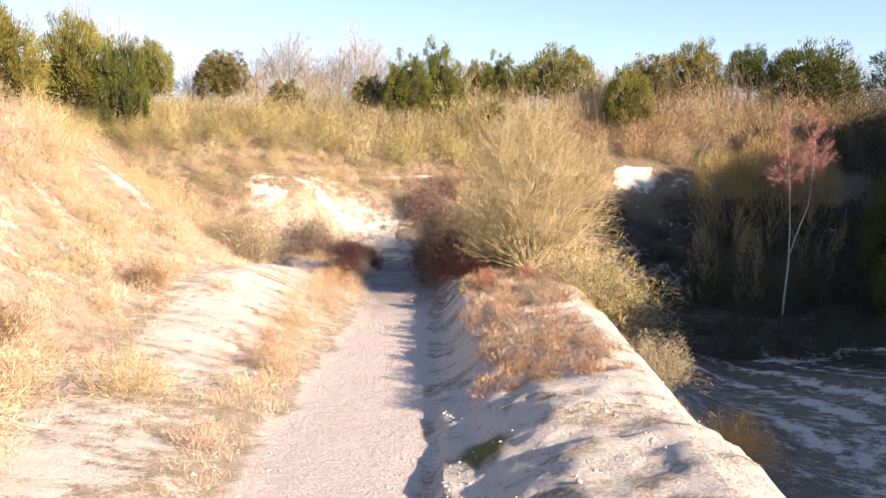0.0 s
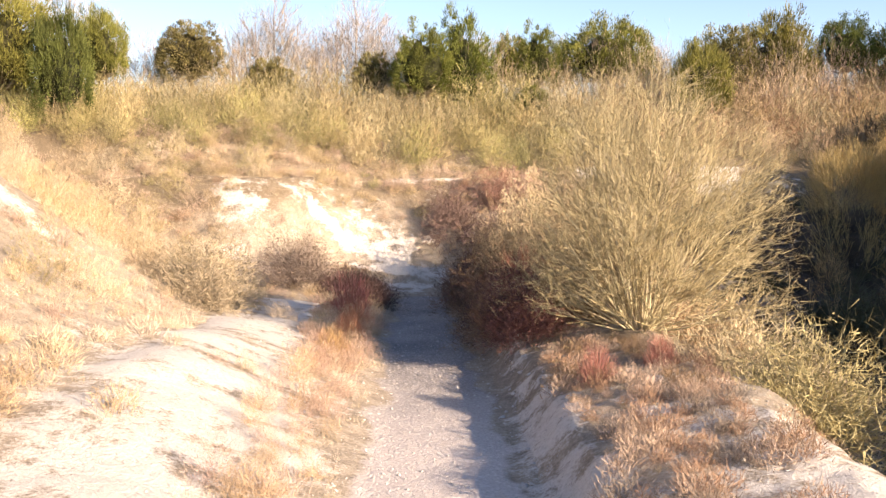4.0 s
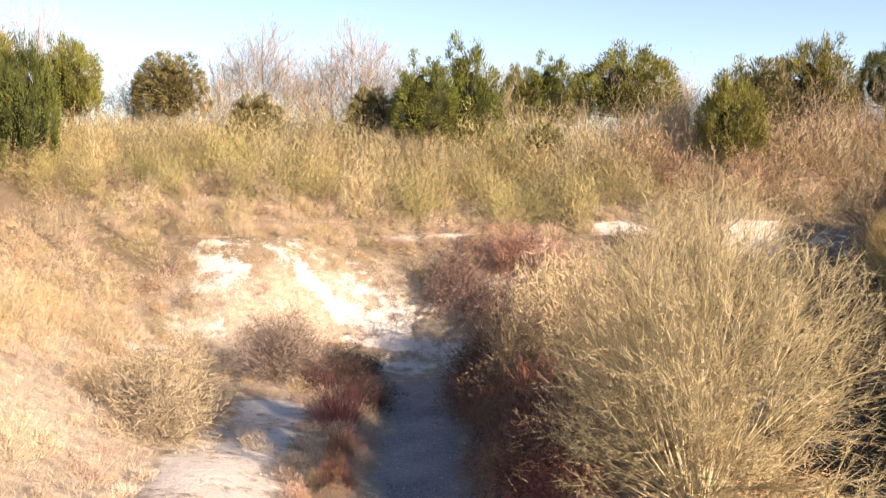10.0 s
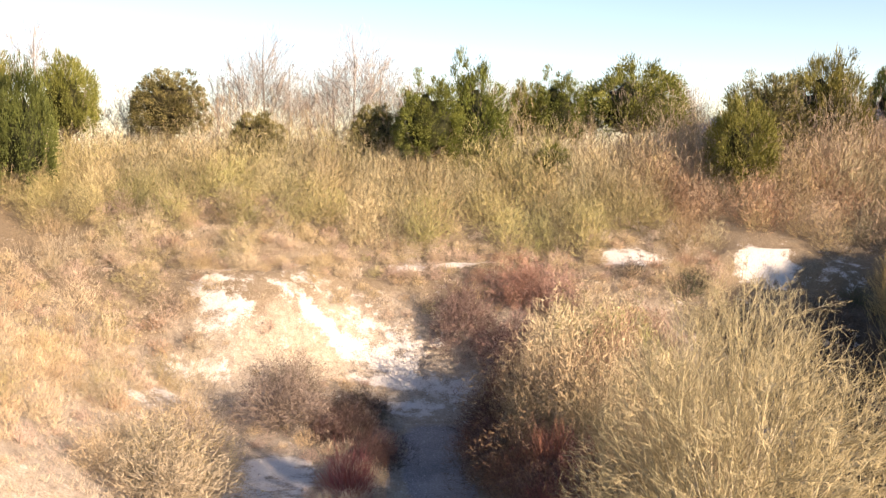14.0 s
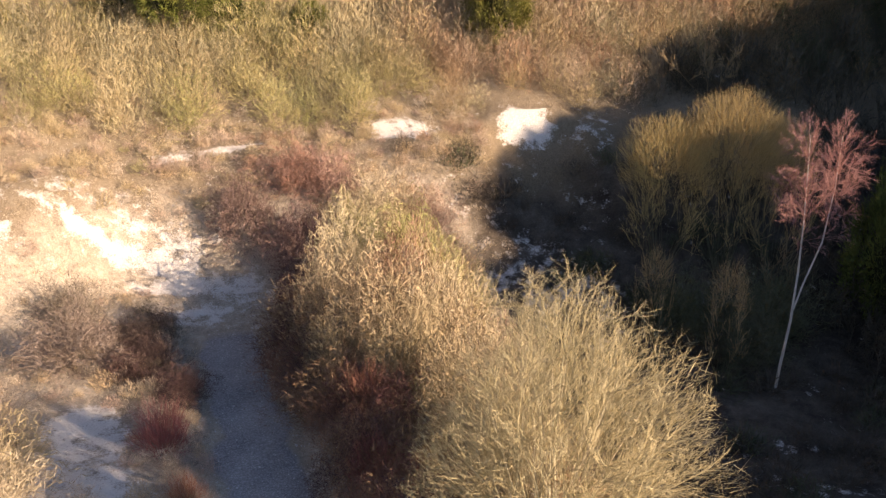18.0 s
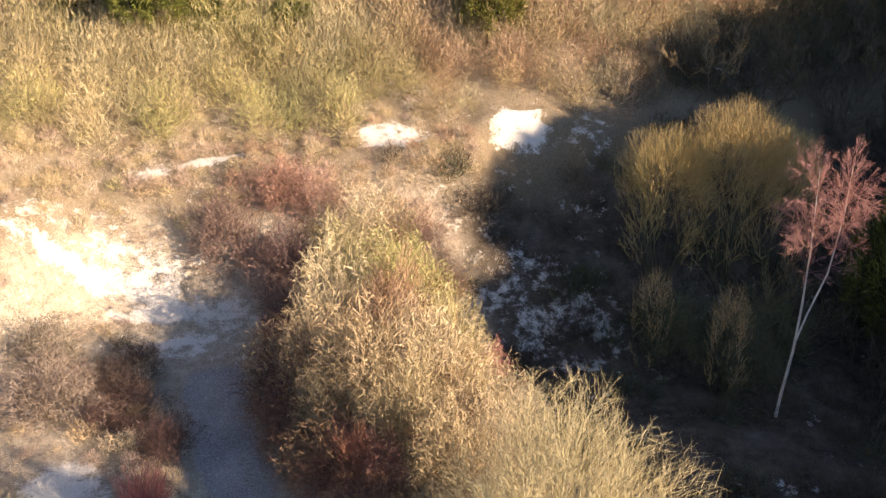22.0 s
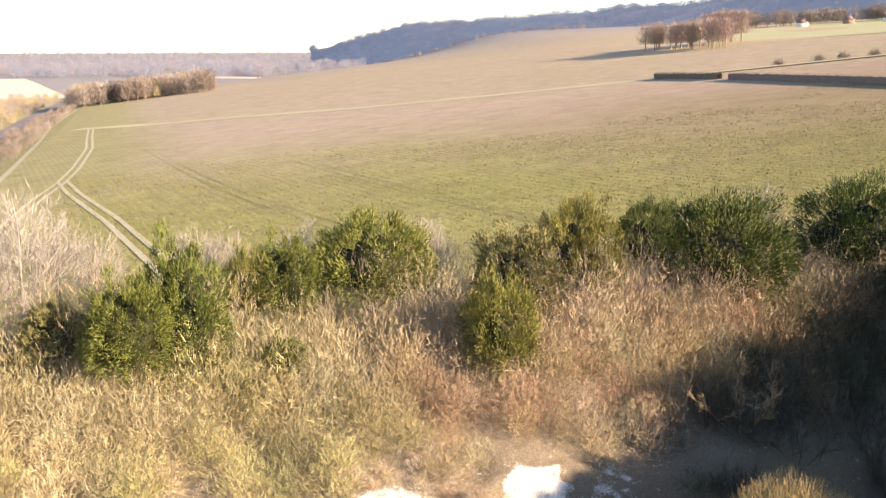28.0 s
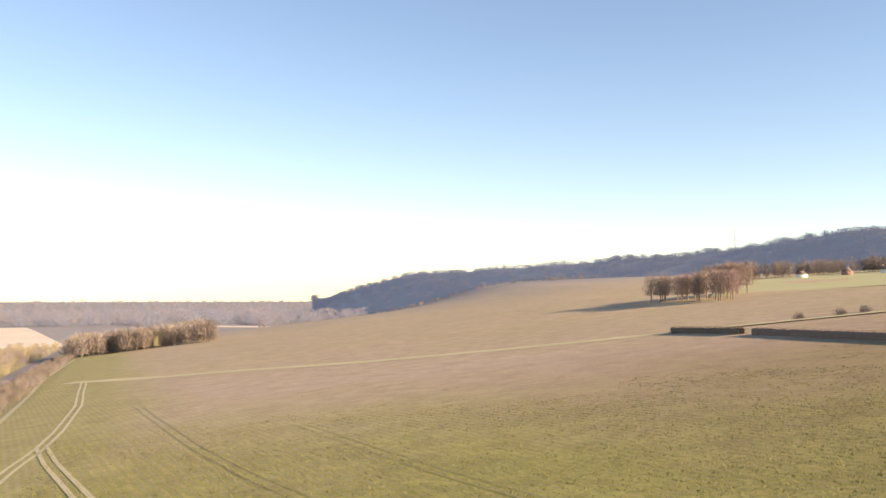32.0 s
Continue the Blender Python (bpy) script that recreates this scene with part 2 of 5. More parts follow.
def cover(x, y):
    """How much of the ground is chalk, track, moss and ploughland, 0 to 1 each."""
    n1, n2 = fbm(x, y, 3.1, 4, 11), fbm(x, y, 7.0, 3, 12)
    on = sm(-0.5, 0.35, np.minimum(x - path_left(y), path_right(y) - x) + 0.35 * n1) * (1 - sm(61, 64, y)) * sm(-60, -10, y)
    chalk = 1.3 * blob(x, y, -6.9, 34, 2.8, 11.5, 3, 4) + 1.15 * blob(x, y, -8.0, 47.5, 1.8, 5, 6, 4) + 0.85 * blob(x, y, -6.6, 16, 2.2, 6) + 0.6 * blob(x, y, -11.5, 14, 5, 8) + 0.45 * blob(x, y, -14, 30, 3, 9)
    chalk = chalk + 0.92 * blob(x, y, -8.3, 67.4, 6.0, 2.0, 4, 4) + 0.8 * blob(x, y, -13.3, 62.5, 1.5, 6.0, -12, 4) + 1.25 * blob(x, y, -8.0, 53.5, 1.5, 4.5, 0, 4) + 0.85 * blob(x, y, -3.2, 65, 2.8, 3.0, 0, 4)
    chalk = chalk + 1.0 * blob(x, y, -2.6, 71.2, 4.0, 0.42, 9, 4) + 1.5 * blob(x, y, 7.6, 71.6, 1.8, 0.95, -10, 4)  + 0.7 * blob(x, y, 18.0, 70.8, 1.2, 1.8)
    chalk = chalk + 1.0 * blob(x, y, 4.7, 18, 1.5, 16, 0, 4) + 1.1 * blob(x, y, 0.4, 25, 0.9, 19, 0, 4) + 0.75 * blob(x, y, 2.8, 30, 1.5, 8) + 0.95 * blob(x, y, 2.0, 14, 1.8, 11, 0, 4)
    chalk = chalk + 0.62 * blob(x, y, 13, 28, 5, 14) + 0.25 * blob(x, y, 19, 48, 6, 3) + 0.6 * blob(x, y, 12, 64, 5, 3.5, -20) + 0.55 * blob(x, y, -16, 47, 2.5, 3)
    for cx, cy, rx, ry, turn in ((13.2, 34, 0.35, 9, 22), (15.5, 35, 0.4, 10, 24), (17.6, 37, 0.3, 8, 20), (20, 36, 0.4, 8, 26), (12, 27, 0.3, 7, 18), (17, 43.5, 4.5, 0.4, 8), (21, 45, 4, 0.35, 12)):
        chalk = chalk + 0.75 * blob(x, y, cx, cy, rx, ry, turn, 4)
    streak = fbm(x * 0.35 + 0.6 * y, y * 1.6, 2.2, 4, 13)
    chalk = np.clip(chalk, 0, 1.05) * np.where((x < -2) & (y > 57), 0.50 + 1.1 * streak, 0.80 + 0.35 * streak) + 0.20 * n1 + 0.16 * n2 - 0.08
    chalk = np.maximum(chalk, (1.0 + 0.6 * streak + 0.4 * n1) * blob(x, y, 14.7 + 0.3 * n1, 71.7, 1.75 + 0.4 * n2, 0.75 + 0.2 * n1, -3, 8))
    moss = 0.5 * blob(x, y, -1.4, 59, 0.6, 3.5) + 0.9 * blob(x, y, 0.7, 16.7, 0.6, 1.2) + 0.6 * blob(x, y, 5.2, 34, 1.2, 2.0) + 0.45 * blob(x, y, 2.2, 37.5, 1.0, 1.5) + 0.3 * blob(x, y, 16, 45, 6, 1.5) + 0.15 * n2
    farm = np.maximum.reduce([sm(90, 93, y + 0.6 * n2), sm(70, 85, x), sm(-50, -60, x)])
    # Dark litter, also used to paint shade into the pit and under growth.
    litter_shade = sm(6.5, 10, x - 0.05 * (y - 40)) * (0.55 + 0.45 * sm(34, 44, y)) * (1 - sm(69.5, 72.5, y + 0.8 * n1)) * sm(5, 15, y) + 0.8 * sm(24, 27, x) * (1 - sm(78, 82, y)) + 0.6 * sm(12, 16, path_left(y) - x) * sm(10, 20, y) + 0.7 * blob(x, y, -6.2, 58.5, 2.0, 4.0) + 0.8 * blob(x, y, 0.8, 54, 1.2, 9, 0, 4) + 0.75 * blob(x, y, 2.6, 41.5, 2.2, 4.0)
    leaf = sm(68.2, 69.6, y + 0.7 * n1 + 3.2 * sm(-6, -12, x)) * (1 - sm(90, 93, y)) + 0.3 * sm(8, 12, path_left(y) - x)
    return on, np.clip(chalk, 0, 1), np.clip(moss, 0, 1), farm, np.clip(litter_shade + 0.15 * n1, 0, 1), np.clip(leaf, 0, 1)


on, chalk, moss, farm, litter_shade, leaf = cover(GX, GY)
ny, nx = GX.shape
idx = np.arange(nx * ny).reshape(ny, nx)
quads = np.stack([idx[:-1, :-1], idx[:-1, 1:], idx[1:, 1:], idx[1:, :-1]], -1).reshape(-1, 4)
gme = raw_mesh("ground", np.stack([GX, GY, GZ], -1).reshape(-1, 3), quads=quads, smooth=True)
# The last mask puts the shade over the far track into its colour.
for key, val in (("track", on), ("chalk", chalk), ("moss", moss), ("farm", farm), ("litter_shade", litter_shade), ("leaf", leaf), ("track_shade", np.clip(sm(34, 46, GY) * (0.85 + 0.2 * fbm(GX, GY, 3.0, 3, 15)), 0, 1))):
    a = gme.attributes.new(key, "FLOAT", "POINT")
    a.data.foreach_set("value", val.ravel().astype(np.float32))


def ground_material():
    m, n, l, bs = nodes_of("quarry_ground")
    co = n.new("ShaderNodeTexCoord").outputs["Object"]

    def at(key):
        q = n.new("ShaderNodeAttribute")
        q.attribute_name = key
        return q.outputs["Fac"]

    big, mid, fine = noise_node(n, l, co, 0.35), noise_node(n, l, co, 2.2, 8, 0.65), noise_node(n, l, co, 14, 6, 0.7)
    soil = mixc(n, l, big, ramp(n, l, mid, [(0.32, (0.16, 0.13, 0.10)), (0.5, (0.35, 0.29, 0.22)), (0.68, (0.55, 0.485, 0.39))]),
                ramp(n, l, fine, [(0.32, (0.17, 0.14, 0.105)), (0.68, (0.58, 0.52, 0.42))]))
    white = mixc(n, l, mid, ramp(n, l, fine, [(0.30, (0.32, 0.28, 0.225)), (0.5, (0.58, 0.545, 0.495)), (0.8, (0.77, 0.745, 0.695))]), (0.61, 0.58, 0.53))
    soft = noise_node(n, l, co, 0.9, 7, 0.7)
    # Near-black litter tone, dark enough to carry the ground's shade as well.
    soil = mixc(n, l, mth(n, l, "MULTIPLY", at("litter_shade"), mth(n, l, "MULTIPLY_ADD", soft, 0.6, 0.6), clamp=True), soil, ramp(n, l, fine, [(0.3, (0.014, 0.010, 0.008)), (0.7, (0.055, 0.040, 0.027))]))
    soil = mixc(n, l, mth(n, l, "MULTIPLY", at("leaf"), mth(n, l, "MULTIPLY_ADD", soft, 0.5, 0.55), clamp=True), soil, ramp(n, l, fine, [(0.3, (0.10, 0.075, 0.045)), (0.7, (0.26, 0.20, 0.125))]))
    edge = mth(n, l, "ADD", at("chalk"), mth(n, l, "MULTIPLY_ADD", mid, 1.7, mth(n, l, "MULTIPLY_ADD", fine, 0.9, mth(n, l, "MULTIPLY_ADD", soft, 1.7, -2.15))))
    f = mth(n, l, "MULTIPLY_ADD", edge, 2.4, -0.75, clamp=True)
    c = mixc(n, l, f, soil, white)
    # trodden chalk and flint of the track
    v = n.new("ShaderNodeTexVoronoi")
    v.inputs["Scale"].default_value = 9.0
    l.new(co, v.inputs["Vector"])
    peb = mixc(n, l, 0.5, ramp(n, l, fine, [(0.3, (0.36, 0.32, 0.29)), (0.55, (0.66, 0.61, 0.57)), (0.8, (0.80, 0.77, 0.73))]), ramp(n, l, v.outputs["Distance"], [(0.0, (0.78, 0.74, 0.70)), (0.5, (0.50, 0.45, 0.42))]))
    te = mth(n, l, "MULTIPLY_ADD", mth(n, l, "ADD", at("track"), mth(n, l, "MULTIPLY_ADD", mid, 0.6, -0.3)), 3.0, -1.0, clamp=True)
    # Bluish near-black gravel tone stands in for shade on the track.
    peb = mixc(n, l, mth(n, l, "MULTIPLY", at("track_shade"), mth(n, l, "MULTIPLY_ADD", mid, 0.5, 0.6), clamp=True), peb, ramp(n, l, fine, [(0.3, (0.05, 0.05, 0.052)), (0.5, (0.15, 0.15, 0.155)), (0.7, (0.40, 0.40, 0.405))]))
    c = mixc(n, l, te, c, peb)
    green = ramp(n, l, fine, [(0.3, (0.07, 0.07, 0.025)), (0.7, (0.24, 0.22, 0.08))])
    me_ = mth(n, l, "MULTIPLY_ADD", mth(n, l, "ADD", at("moss"), mth(n, l, "MULTIPLY_ADD", mid, 0.8, -0.4)), 3.0, -1.2, clamp=True)
    c = mixc(n, l, me_, c, green)
    # ploughland: young crop in rows, thin and brown over the rise
    sep = n.new("ShaderNodeSeparateXYZ")
    l.new(co, sep.inputs[0])
    rot = mth(n, l, "ADD", mth(n, l, "MULTIPLY", sep.outputs[0], 0.993), mth(n, l, "MULTIPLY", sep.outputs[1], 0.117))
    rows = mth(n, l, "SINE", mth(n, l, "MULTIPLY", rot, 4.488))
    bigf, midf = noise_node(n, l, co, 0.018, 5, 0.6), noise_node(n, l, co, 0.16, 6, 0.65)
    dots = noise_node(n, l, co, 1.4, 4, 0.7)
    tone = mth(n, l, "MULTIPLY_ADD", midf, 0.5, mth(n, l, "MULTIPLY", dots, 0.5))
    earth = ramp(n, l, tone, [(0.35, (0.355, 0.255, 0.18)), (0.65, (0.525, 0.395, 0.285))])
    crop = ramp(n, l, tone, [(0.35, (0.195, 0.18, 0.042)), (0.65, (0.385, 0.35, 0.105))])
    far_off = mth(n, l, "ADD", mth(n, l, "MULTIPLY_ADD", sep.outputs[0], 0.55, sep.outputs[1]), mth(n, l, "MULTIPLY", bigf, 150))
    near = n.new("ShaderNodeMapRange")
    near.inputs["From Min"].default_value, near.inputs["From Max"].default_value = 400, 235
    l.new(far_off, near.inputs["Value"])
    edge_strip = n.new("ShaderNodeMapRange")
    edge_strip.inputs["From Min"].default_value, edge_strip.inputs["From Max"].default_value = 24, -8
    edge_strip.inputs["To Max"].default_value = 0.8
    l.new(mth(n, l, "MULTIPLY_ADD", bigf, 22, mth(n, l, "SUBTRACT", sep.outputs[0], 11)), edge_strip.inputs["Value"])
    beyond = n.new("ShaderNodeMapRange")
    beyond.inputs["From Min"].default_value, beyond.inputs["From Max"].default_value = 300, 480
    beyond.inputs["To Max"].default_value = 0.55
    l.new(mth(n, l, "MULTIPLY_ADD", sep.outputs[0], 1.0, sep.outputs[1]), beyond.inputs["Value"])
    g = mth(n, l, "MAXIMUM", near.outputs[0], mth(n, l, "MAXIMUM", edge_strip.outputs[0], mth(n, l, "MULTIPLY", beyond.outputs[0], bigf)))
    g = mth(n, l, "MULTIPLY_ADD", g, mth(n, l, "MULTIPLY_ADD", midf, 0.5, 0.65), mth(n, l, "MULTIPLY", rows, 0.13), clamp=True)
    # Distance haze put into the colour: far ground fades to grey-mauve.
    far_haze = n.new("ShaderNodeMapRange")
    far_haze.inputs["From Min"].default_value, far_haze.inputs["From Max"].default_value = 900, 1450
    l.new(mth(n, l, "MULTIPLY_ADD", bigf, 300, sep.outputs[1]), far_haze.inputs["Value"])
    c = mixc(n, l, at("farm"), c, mixc(n, l, far_haze.outputs[0], mixc(n, l, g, earth, crop), ramp(n, l, tone, [(0.35, (0.20, 0.185, 0.18)), (0.65, (0.30, 0.275, 0.265))])))
    # The near field is multiplied darker towards +x.
    darker_right = n.new("ShaderNodeMapRange")
    darker_right.inputs["From Min"].default_value, darker_right.inputs["From Max"].default_value, darker_right.inputs["To Max"].default_value = 35, 110, 0.8
    l.new(mth(n, l, "MULTIPLY_ADD", bigf, 40, mth(n, l, "SUBTRACT", sep.outputs[0], mth(n, l, "MULTIPLY", sep.outputs[1], 0.12))), darker_right.inputs["Value"])
    near_hand = n.new("ShaderNodeMapRange")
    near_hand.inputs["From Min"].default_value, near_hand.inputs["From Max"].default_value = 290, 190
    l.new(sep.outputs[1], near_hand.inputs["Value"])
    c = mixc(n, l, mth(n, l, "MULTIPLY", mth(n, l, "MULTIPLY", darker_right.outputs[0], near_hand.outputs[0]), at("farm")), c, mixc(n, l, 1.0, c, (0.68, 0.62, 0.58), "MULTIPLY"))
    l.new(c, bs.inputs["Base Color"])
    bs.inputs["Roughness"].default_value = 0.95
    bs.inputs["Specular IOR Level"].default_value = 0.2
    h = mth(n, l, "ADD", mid, mth(n, l, "MULTIPLY", fine, 0.5))
    bump(n, l, bs, h, 0.8, 0.12)
    return m


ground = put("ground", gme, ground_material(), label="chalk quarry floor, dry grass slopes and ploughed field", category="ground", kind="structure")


# ---- plants: shoots are slim three-sided cones and bent tubes ----
def unit(v):
    return v / np.maximum(np.linalg.norm(v, axis=-1, keepdims=True), 1e-9)


def frame_of(D):
    ref = np.where(np.abs(D[:, 2:3]) < 0.9, [[0.0, 0, 1]], [[1.0, 0, 0]])
    U = unit(np.cross(D, ref))
    return U, np.cross(D, U)


ANG = np.array([0, 2.0944, 4.18879])


def cones(A, B, r):
    U, V = frame_of(unit(B - A))
    r = np.broadcast_to(np.asarray(r, float), (len(A),))[:, None]
    ring = [A + r * (np.cos(q) * U + np.sin(q) * V) for q in ANG]
    v = np.stack(ring + [B], 1).reshape(-1, 3)
    o = 4 * np.arange(len(A))[:, None, None]
    return v, (np.array([[0, 1, 3], [1, 2, 3], [2, 0, 3]]) + o).reshape(-1, 3)


def slivers(A, B, w):
    """The finest shoots, each one slim blade."""
    U, V = frame_of(unit(B - A))
    q = np.arange(len(A)) * 2.4
    side = (np.cos(q)[:, None] * U + np.sin(q)[:, None] * V) * np.broadcast_to(np.asarray(w, float), (len(A),))[:, None]
    v = np.stack([A - side, A + side, B], 1).reshape(-1, 3)
    return v, np.arange(3 * len(A)).reshape(-1, 3)


def tubes(A, M, B, r0, r1):
    D = unit(B - A)
    U, V = frame_of(D)
    r0, r1 = (np.broadcast_to(np.asarray(r, float), (len(A),))[:, None] for r in (r0, r1))
    v = np.stack([A + r0 * (np.cos(q) * U + np.sin(q) * V) for q in ANG] + [M + r1 * (np.cos(q) * U + np.sin(q) * V) for q in ANG] + [B], 1).reshape(-1, 3)
    f = []
    for i in range(3):
        j = (i + 1) % 3
        f += [[i, j, j + 3], [i, j + 3, i + 3], [i + 3, j + 3, 6]]
    return v, (np.array(f) + 7 * np.arange(len(A))[:, None, None]).reshape(-1, 3)


def joined(pieces):
    vs, fs, at = [], [], 0
    for v, f in pieces:
        vs.append(v)
        fs.append(f + at)
        at += len(v)
    return np.concatenate(vs), np.concatenate(fs)


def grow(r, A, D, L, rad, counts, spread=0.6, up=0.25, ratio=0.55, along=(0.3, 1.0), thin=0.5, droop=0.0, light=False, fat=1.4, wild=1.8):
    """Boughs from A along D, each with counts[0] side shoots, and so on; the last are plain cones."""
    out = []
    for level in range(len(counts) + 1):
        n = len(A)
        bend = r.normal(0, 0.12, (n, 3)) * L[:, None]
        M, B = A + D * L[:, None] * 0.5 + bend * 0.5, A + D * L[:, None] + bend * 0.3
        B[:, 2] -= droop * L * level
        last = level == len(counts)
        out.append(slivers(A, B, rad * fat) if last else cones(A, B, rad) if light and level else tubes(A, M, B, rad, rad * 0.65))
        if last:
            return out
        k = counts[level]
        t = r.uniform(*along, (n, k))[..., None]
        P = np.where(t < 0.5, A[:, None] + (M - A)[:, None] * t * 2, M[:, None] + (B - M)[:, None] * (t * 2 - 1))
        nd = unit(D[:, None] + r.normal(0, spread * (wild if level == len(counts) - 1 else 1.0), (n, k, 3)) + np.array([0, 0, up]))
        nl = L[:, None] * ratio * r.uniform(0.55, 1.2, (n, k)) * (1.25 - 0.5 * t[..., 0])
        A, D, L, rad = P.reshape(-1, 3), nd.reshape(-1, 3), nl.ravel(), np.repeat(rad * thin, k)


def bush_shape(r, stems, counts, height, tilt, rad=0.02, spread=0.5, up=0.25, base=0.25, ratio=0.55, along=(0.3, 1.0), light=False, even=False, thin=0.5, fat=1.4, wild=1.2):
    a, q = r.uniform(0, 2 * np.pi, stems), np.abs(r.normal(0, tilt, stems)).clip(0, 1.35)
    if even:
        q = np.arccos(r.uniform(math.cos(1.35), 1.0, stems))
    D = np.stack([np.cos(a) * np.sin(q), np.sin(a) * np.sin(q), np.cos(q)], -1)
    A = np.stack([np.cos(a) * base * r.uniform(0, 1, stems), np.sin(a) * base * r.uniform(0, 1, stems), np.full(stems, -0.1)], -1)
    L = height * r.uniform(0.6, 1.0, stems)
    return joined(grow(r, A, D, L, np.full(stems, rad), counts, spread, up, ratio, along, thin, light=light, fat=fat, wild=wild))


def haze(r, n, rx, rz, up=0.5, length=0.4, w=0.009, stray=0.33, inner=0.35, lobes=0.16, zc=0.0, cx=0.0):
    """The fine outer shoots of a rounded crown: short blades that fan out from its middle and fill its outer shell."""
    U = unit(r.normal(0, 1, (n, 3)))
    U[:, 2] = np.where(U[:, 2] < -0.25, -U[:, 2], U[:, 2])
    th = np.arctan2(U[:, 1], U[:, 0])
    k = r.uniform(0, 6.28, 4)
    lump = 1 + lobes * (np.sin(3 * th + k[0]) * (1 - U[:, 2] ** 2) + 0.7 * np.sin(5 * th + 4 * U[:, 2] + k[1]) + 0.6 * np.sin(7 * U[:, 0] + k[2]) * np.sin(6 * U[:, 1] + k[3]))
    P = U * (lump * r.uniform(inner ** 2.4, 1, n) ** (1 / 2.4))[:, None] * [rx, rx, rz] + [cx, 0, zc]
    D = unit(U * [0.75, 0.75, 0.6] + [0, 0, up] + r.normal(0, stray, (n, 3)))
    L = (length * r.uniform(0.5, 1.25, n))[:, None]
    return slivers(P - D * L * 0.6, P + D * L * 0.4, w * r.uniform(0.7, 1.3, n))


def fuzz(r, n, rx, rz, stems=8, up=0.5, length=0.4, w=0.009, stray=0.33, inner=0.35, rad=0.012, sides=0, lobes=0.16):
    """A leafless bush: a few stems, some side branches and a haze of shoots."""
    a, q = r.uniform(0, 2 * np.pi, stems), np.arccos(r.uniform(0.25, 1.0, stems))
    D = np.stack([np.cos(a) * np.sin(q), np.sin(a) * np.sin(q), np.cos(q)], -1)
    L = 0.85 / np.sqrt((np.sin(q) / rx) ** 2 + (np.cos(q) / rz) ** 2)
    A = np.stack([np.cos(a) * 0.12 * rx, np.sin(a) * 0.12 * rx, np.full(stems, -0.08)], -1)
    out = grow(r, A, D, L, np.full(stems, rad), (sides,), 0.35, 0.15, 0.5, (0.3, 0.95), 0.5, fat=1.6, wild=1.0) if sides else [cones(A, A + D * L[:, None], rad)]
    return joined(out + [haze(r, n, rx, rz, up, length, w, stray, inner, lobes)])


rng = np.random.default_rng(7)
CLUMPS = [fuzz(np.random.default_rng(20 + i), 1150, 0.95 + 0.07 * (i % 4), 1.9 - 0.12 * (i % 3), 9, 0.5, 0.28, 0.0066, 0.48, 0.3, 0.006, 6, 0.26) for i in range(9)]
TALL = [fuzz(np.random.default_rng(50 + i), 1200, 0.80, 2.3, 12, 0.8, 0.25, 0.0042, 0.42, 0.3, 0.005, 7, 0.28) for i in range(6)]
THICK = [fuzz(np.random.default_rng(35 + i), 2100, 1.2, 1.5, 10, 0.1, 0.20, 0.0085, 0.5, 0.4, 0.004, 6, 0.24) for i in range(5)]
DULL = [bush_shape(np.random.default_rng(30 + i), 7, (7, 10), 2.3, 0.45, 0.022, 0.4, 0.15, 0.8, 0.55, (0.2, 1.0), True, thin=0.6, fat=2.0) for i in range(4)]
LOW = [fuzz(np.random.default_rng(40 + i), 330, 0.62, 0.62, 7, 0.5, 0.26, 0.0075, 0.45, 0.1, 0.008, 4) for i in range(6)]
TUFTS = []
for i in range(5):
    q = np.random.default_rng(60 + i)
    A = np.concatenate([q.normal(0, 0.2, (34, 2)), np.full((34, 1), -0.04)], 1)
    TUFTS.append(slivers(A, A + np.concatenate([q.normal(0, 0.16, (34, 2)), q.uniform(0.10, 0.42, (34, 1))], 1), 0.007))


def scatter(kinds, pts, scales, tints, seed, tall=None):
    """Copies of the given shapes, turned and sized, in one mesh."""
    r = np.random.default_rng(seed)
    vs, fs, ts, at = [], [], [], 0
    zs = land_z(pts[:, 0], pts[:, 1])
    for i, (p, s, t) in enumerate(zip(pts, scales, tints)):
        v, f = kinds[r.integers(len(kinds))]
        a = r.uniform(0, 2 * np.pi)
        c, n = np.cos(a), np.sin(a)
        w = np.empty_like(v)
        w[:, 0], w[:, 1] = (c * v[:, 0] - n * v[:, 1]) * s + p[0], (n * v[:, 0] + c * v[:, 1]) * s + p[1]
        w[:, 2] = v[:, 2] * s * (tall[i] if tall is not None else 1.0) + zs[i]
        vs.append(w)
        fs.append(f + at)
        ts.append(np.broadcast_to(t, v.shape))
        at += len(v)
    return np.concatenate(vs), np.concatenate(fs), np.concatenate(ts)


def jitter_grid(r, x0, x1, y0, y1, step):
    gx, gy = np.meshgrid(np.arange(x0, x1, step), np.arange(y0, y1, step))
    p = np.stack([gx.ravel(), gy.ravel()], -1)
    return p + r.uniform(-0.55, 0.55, p.shape) * step


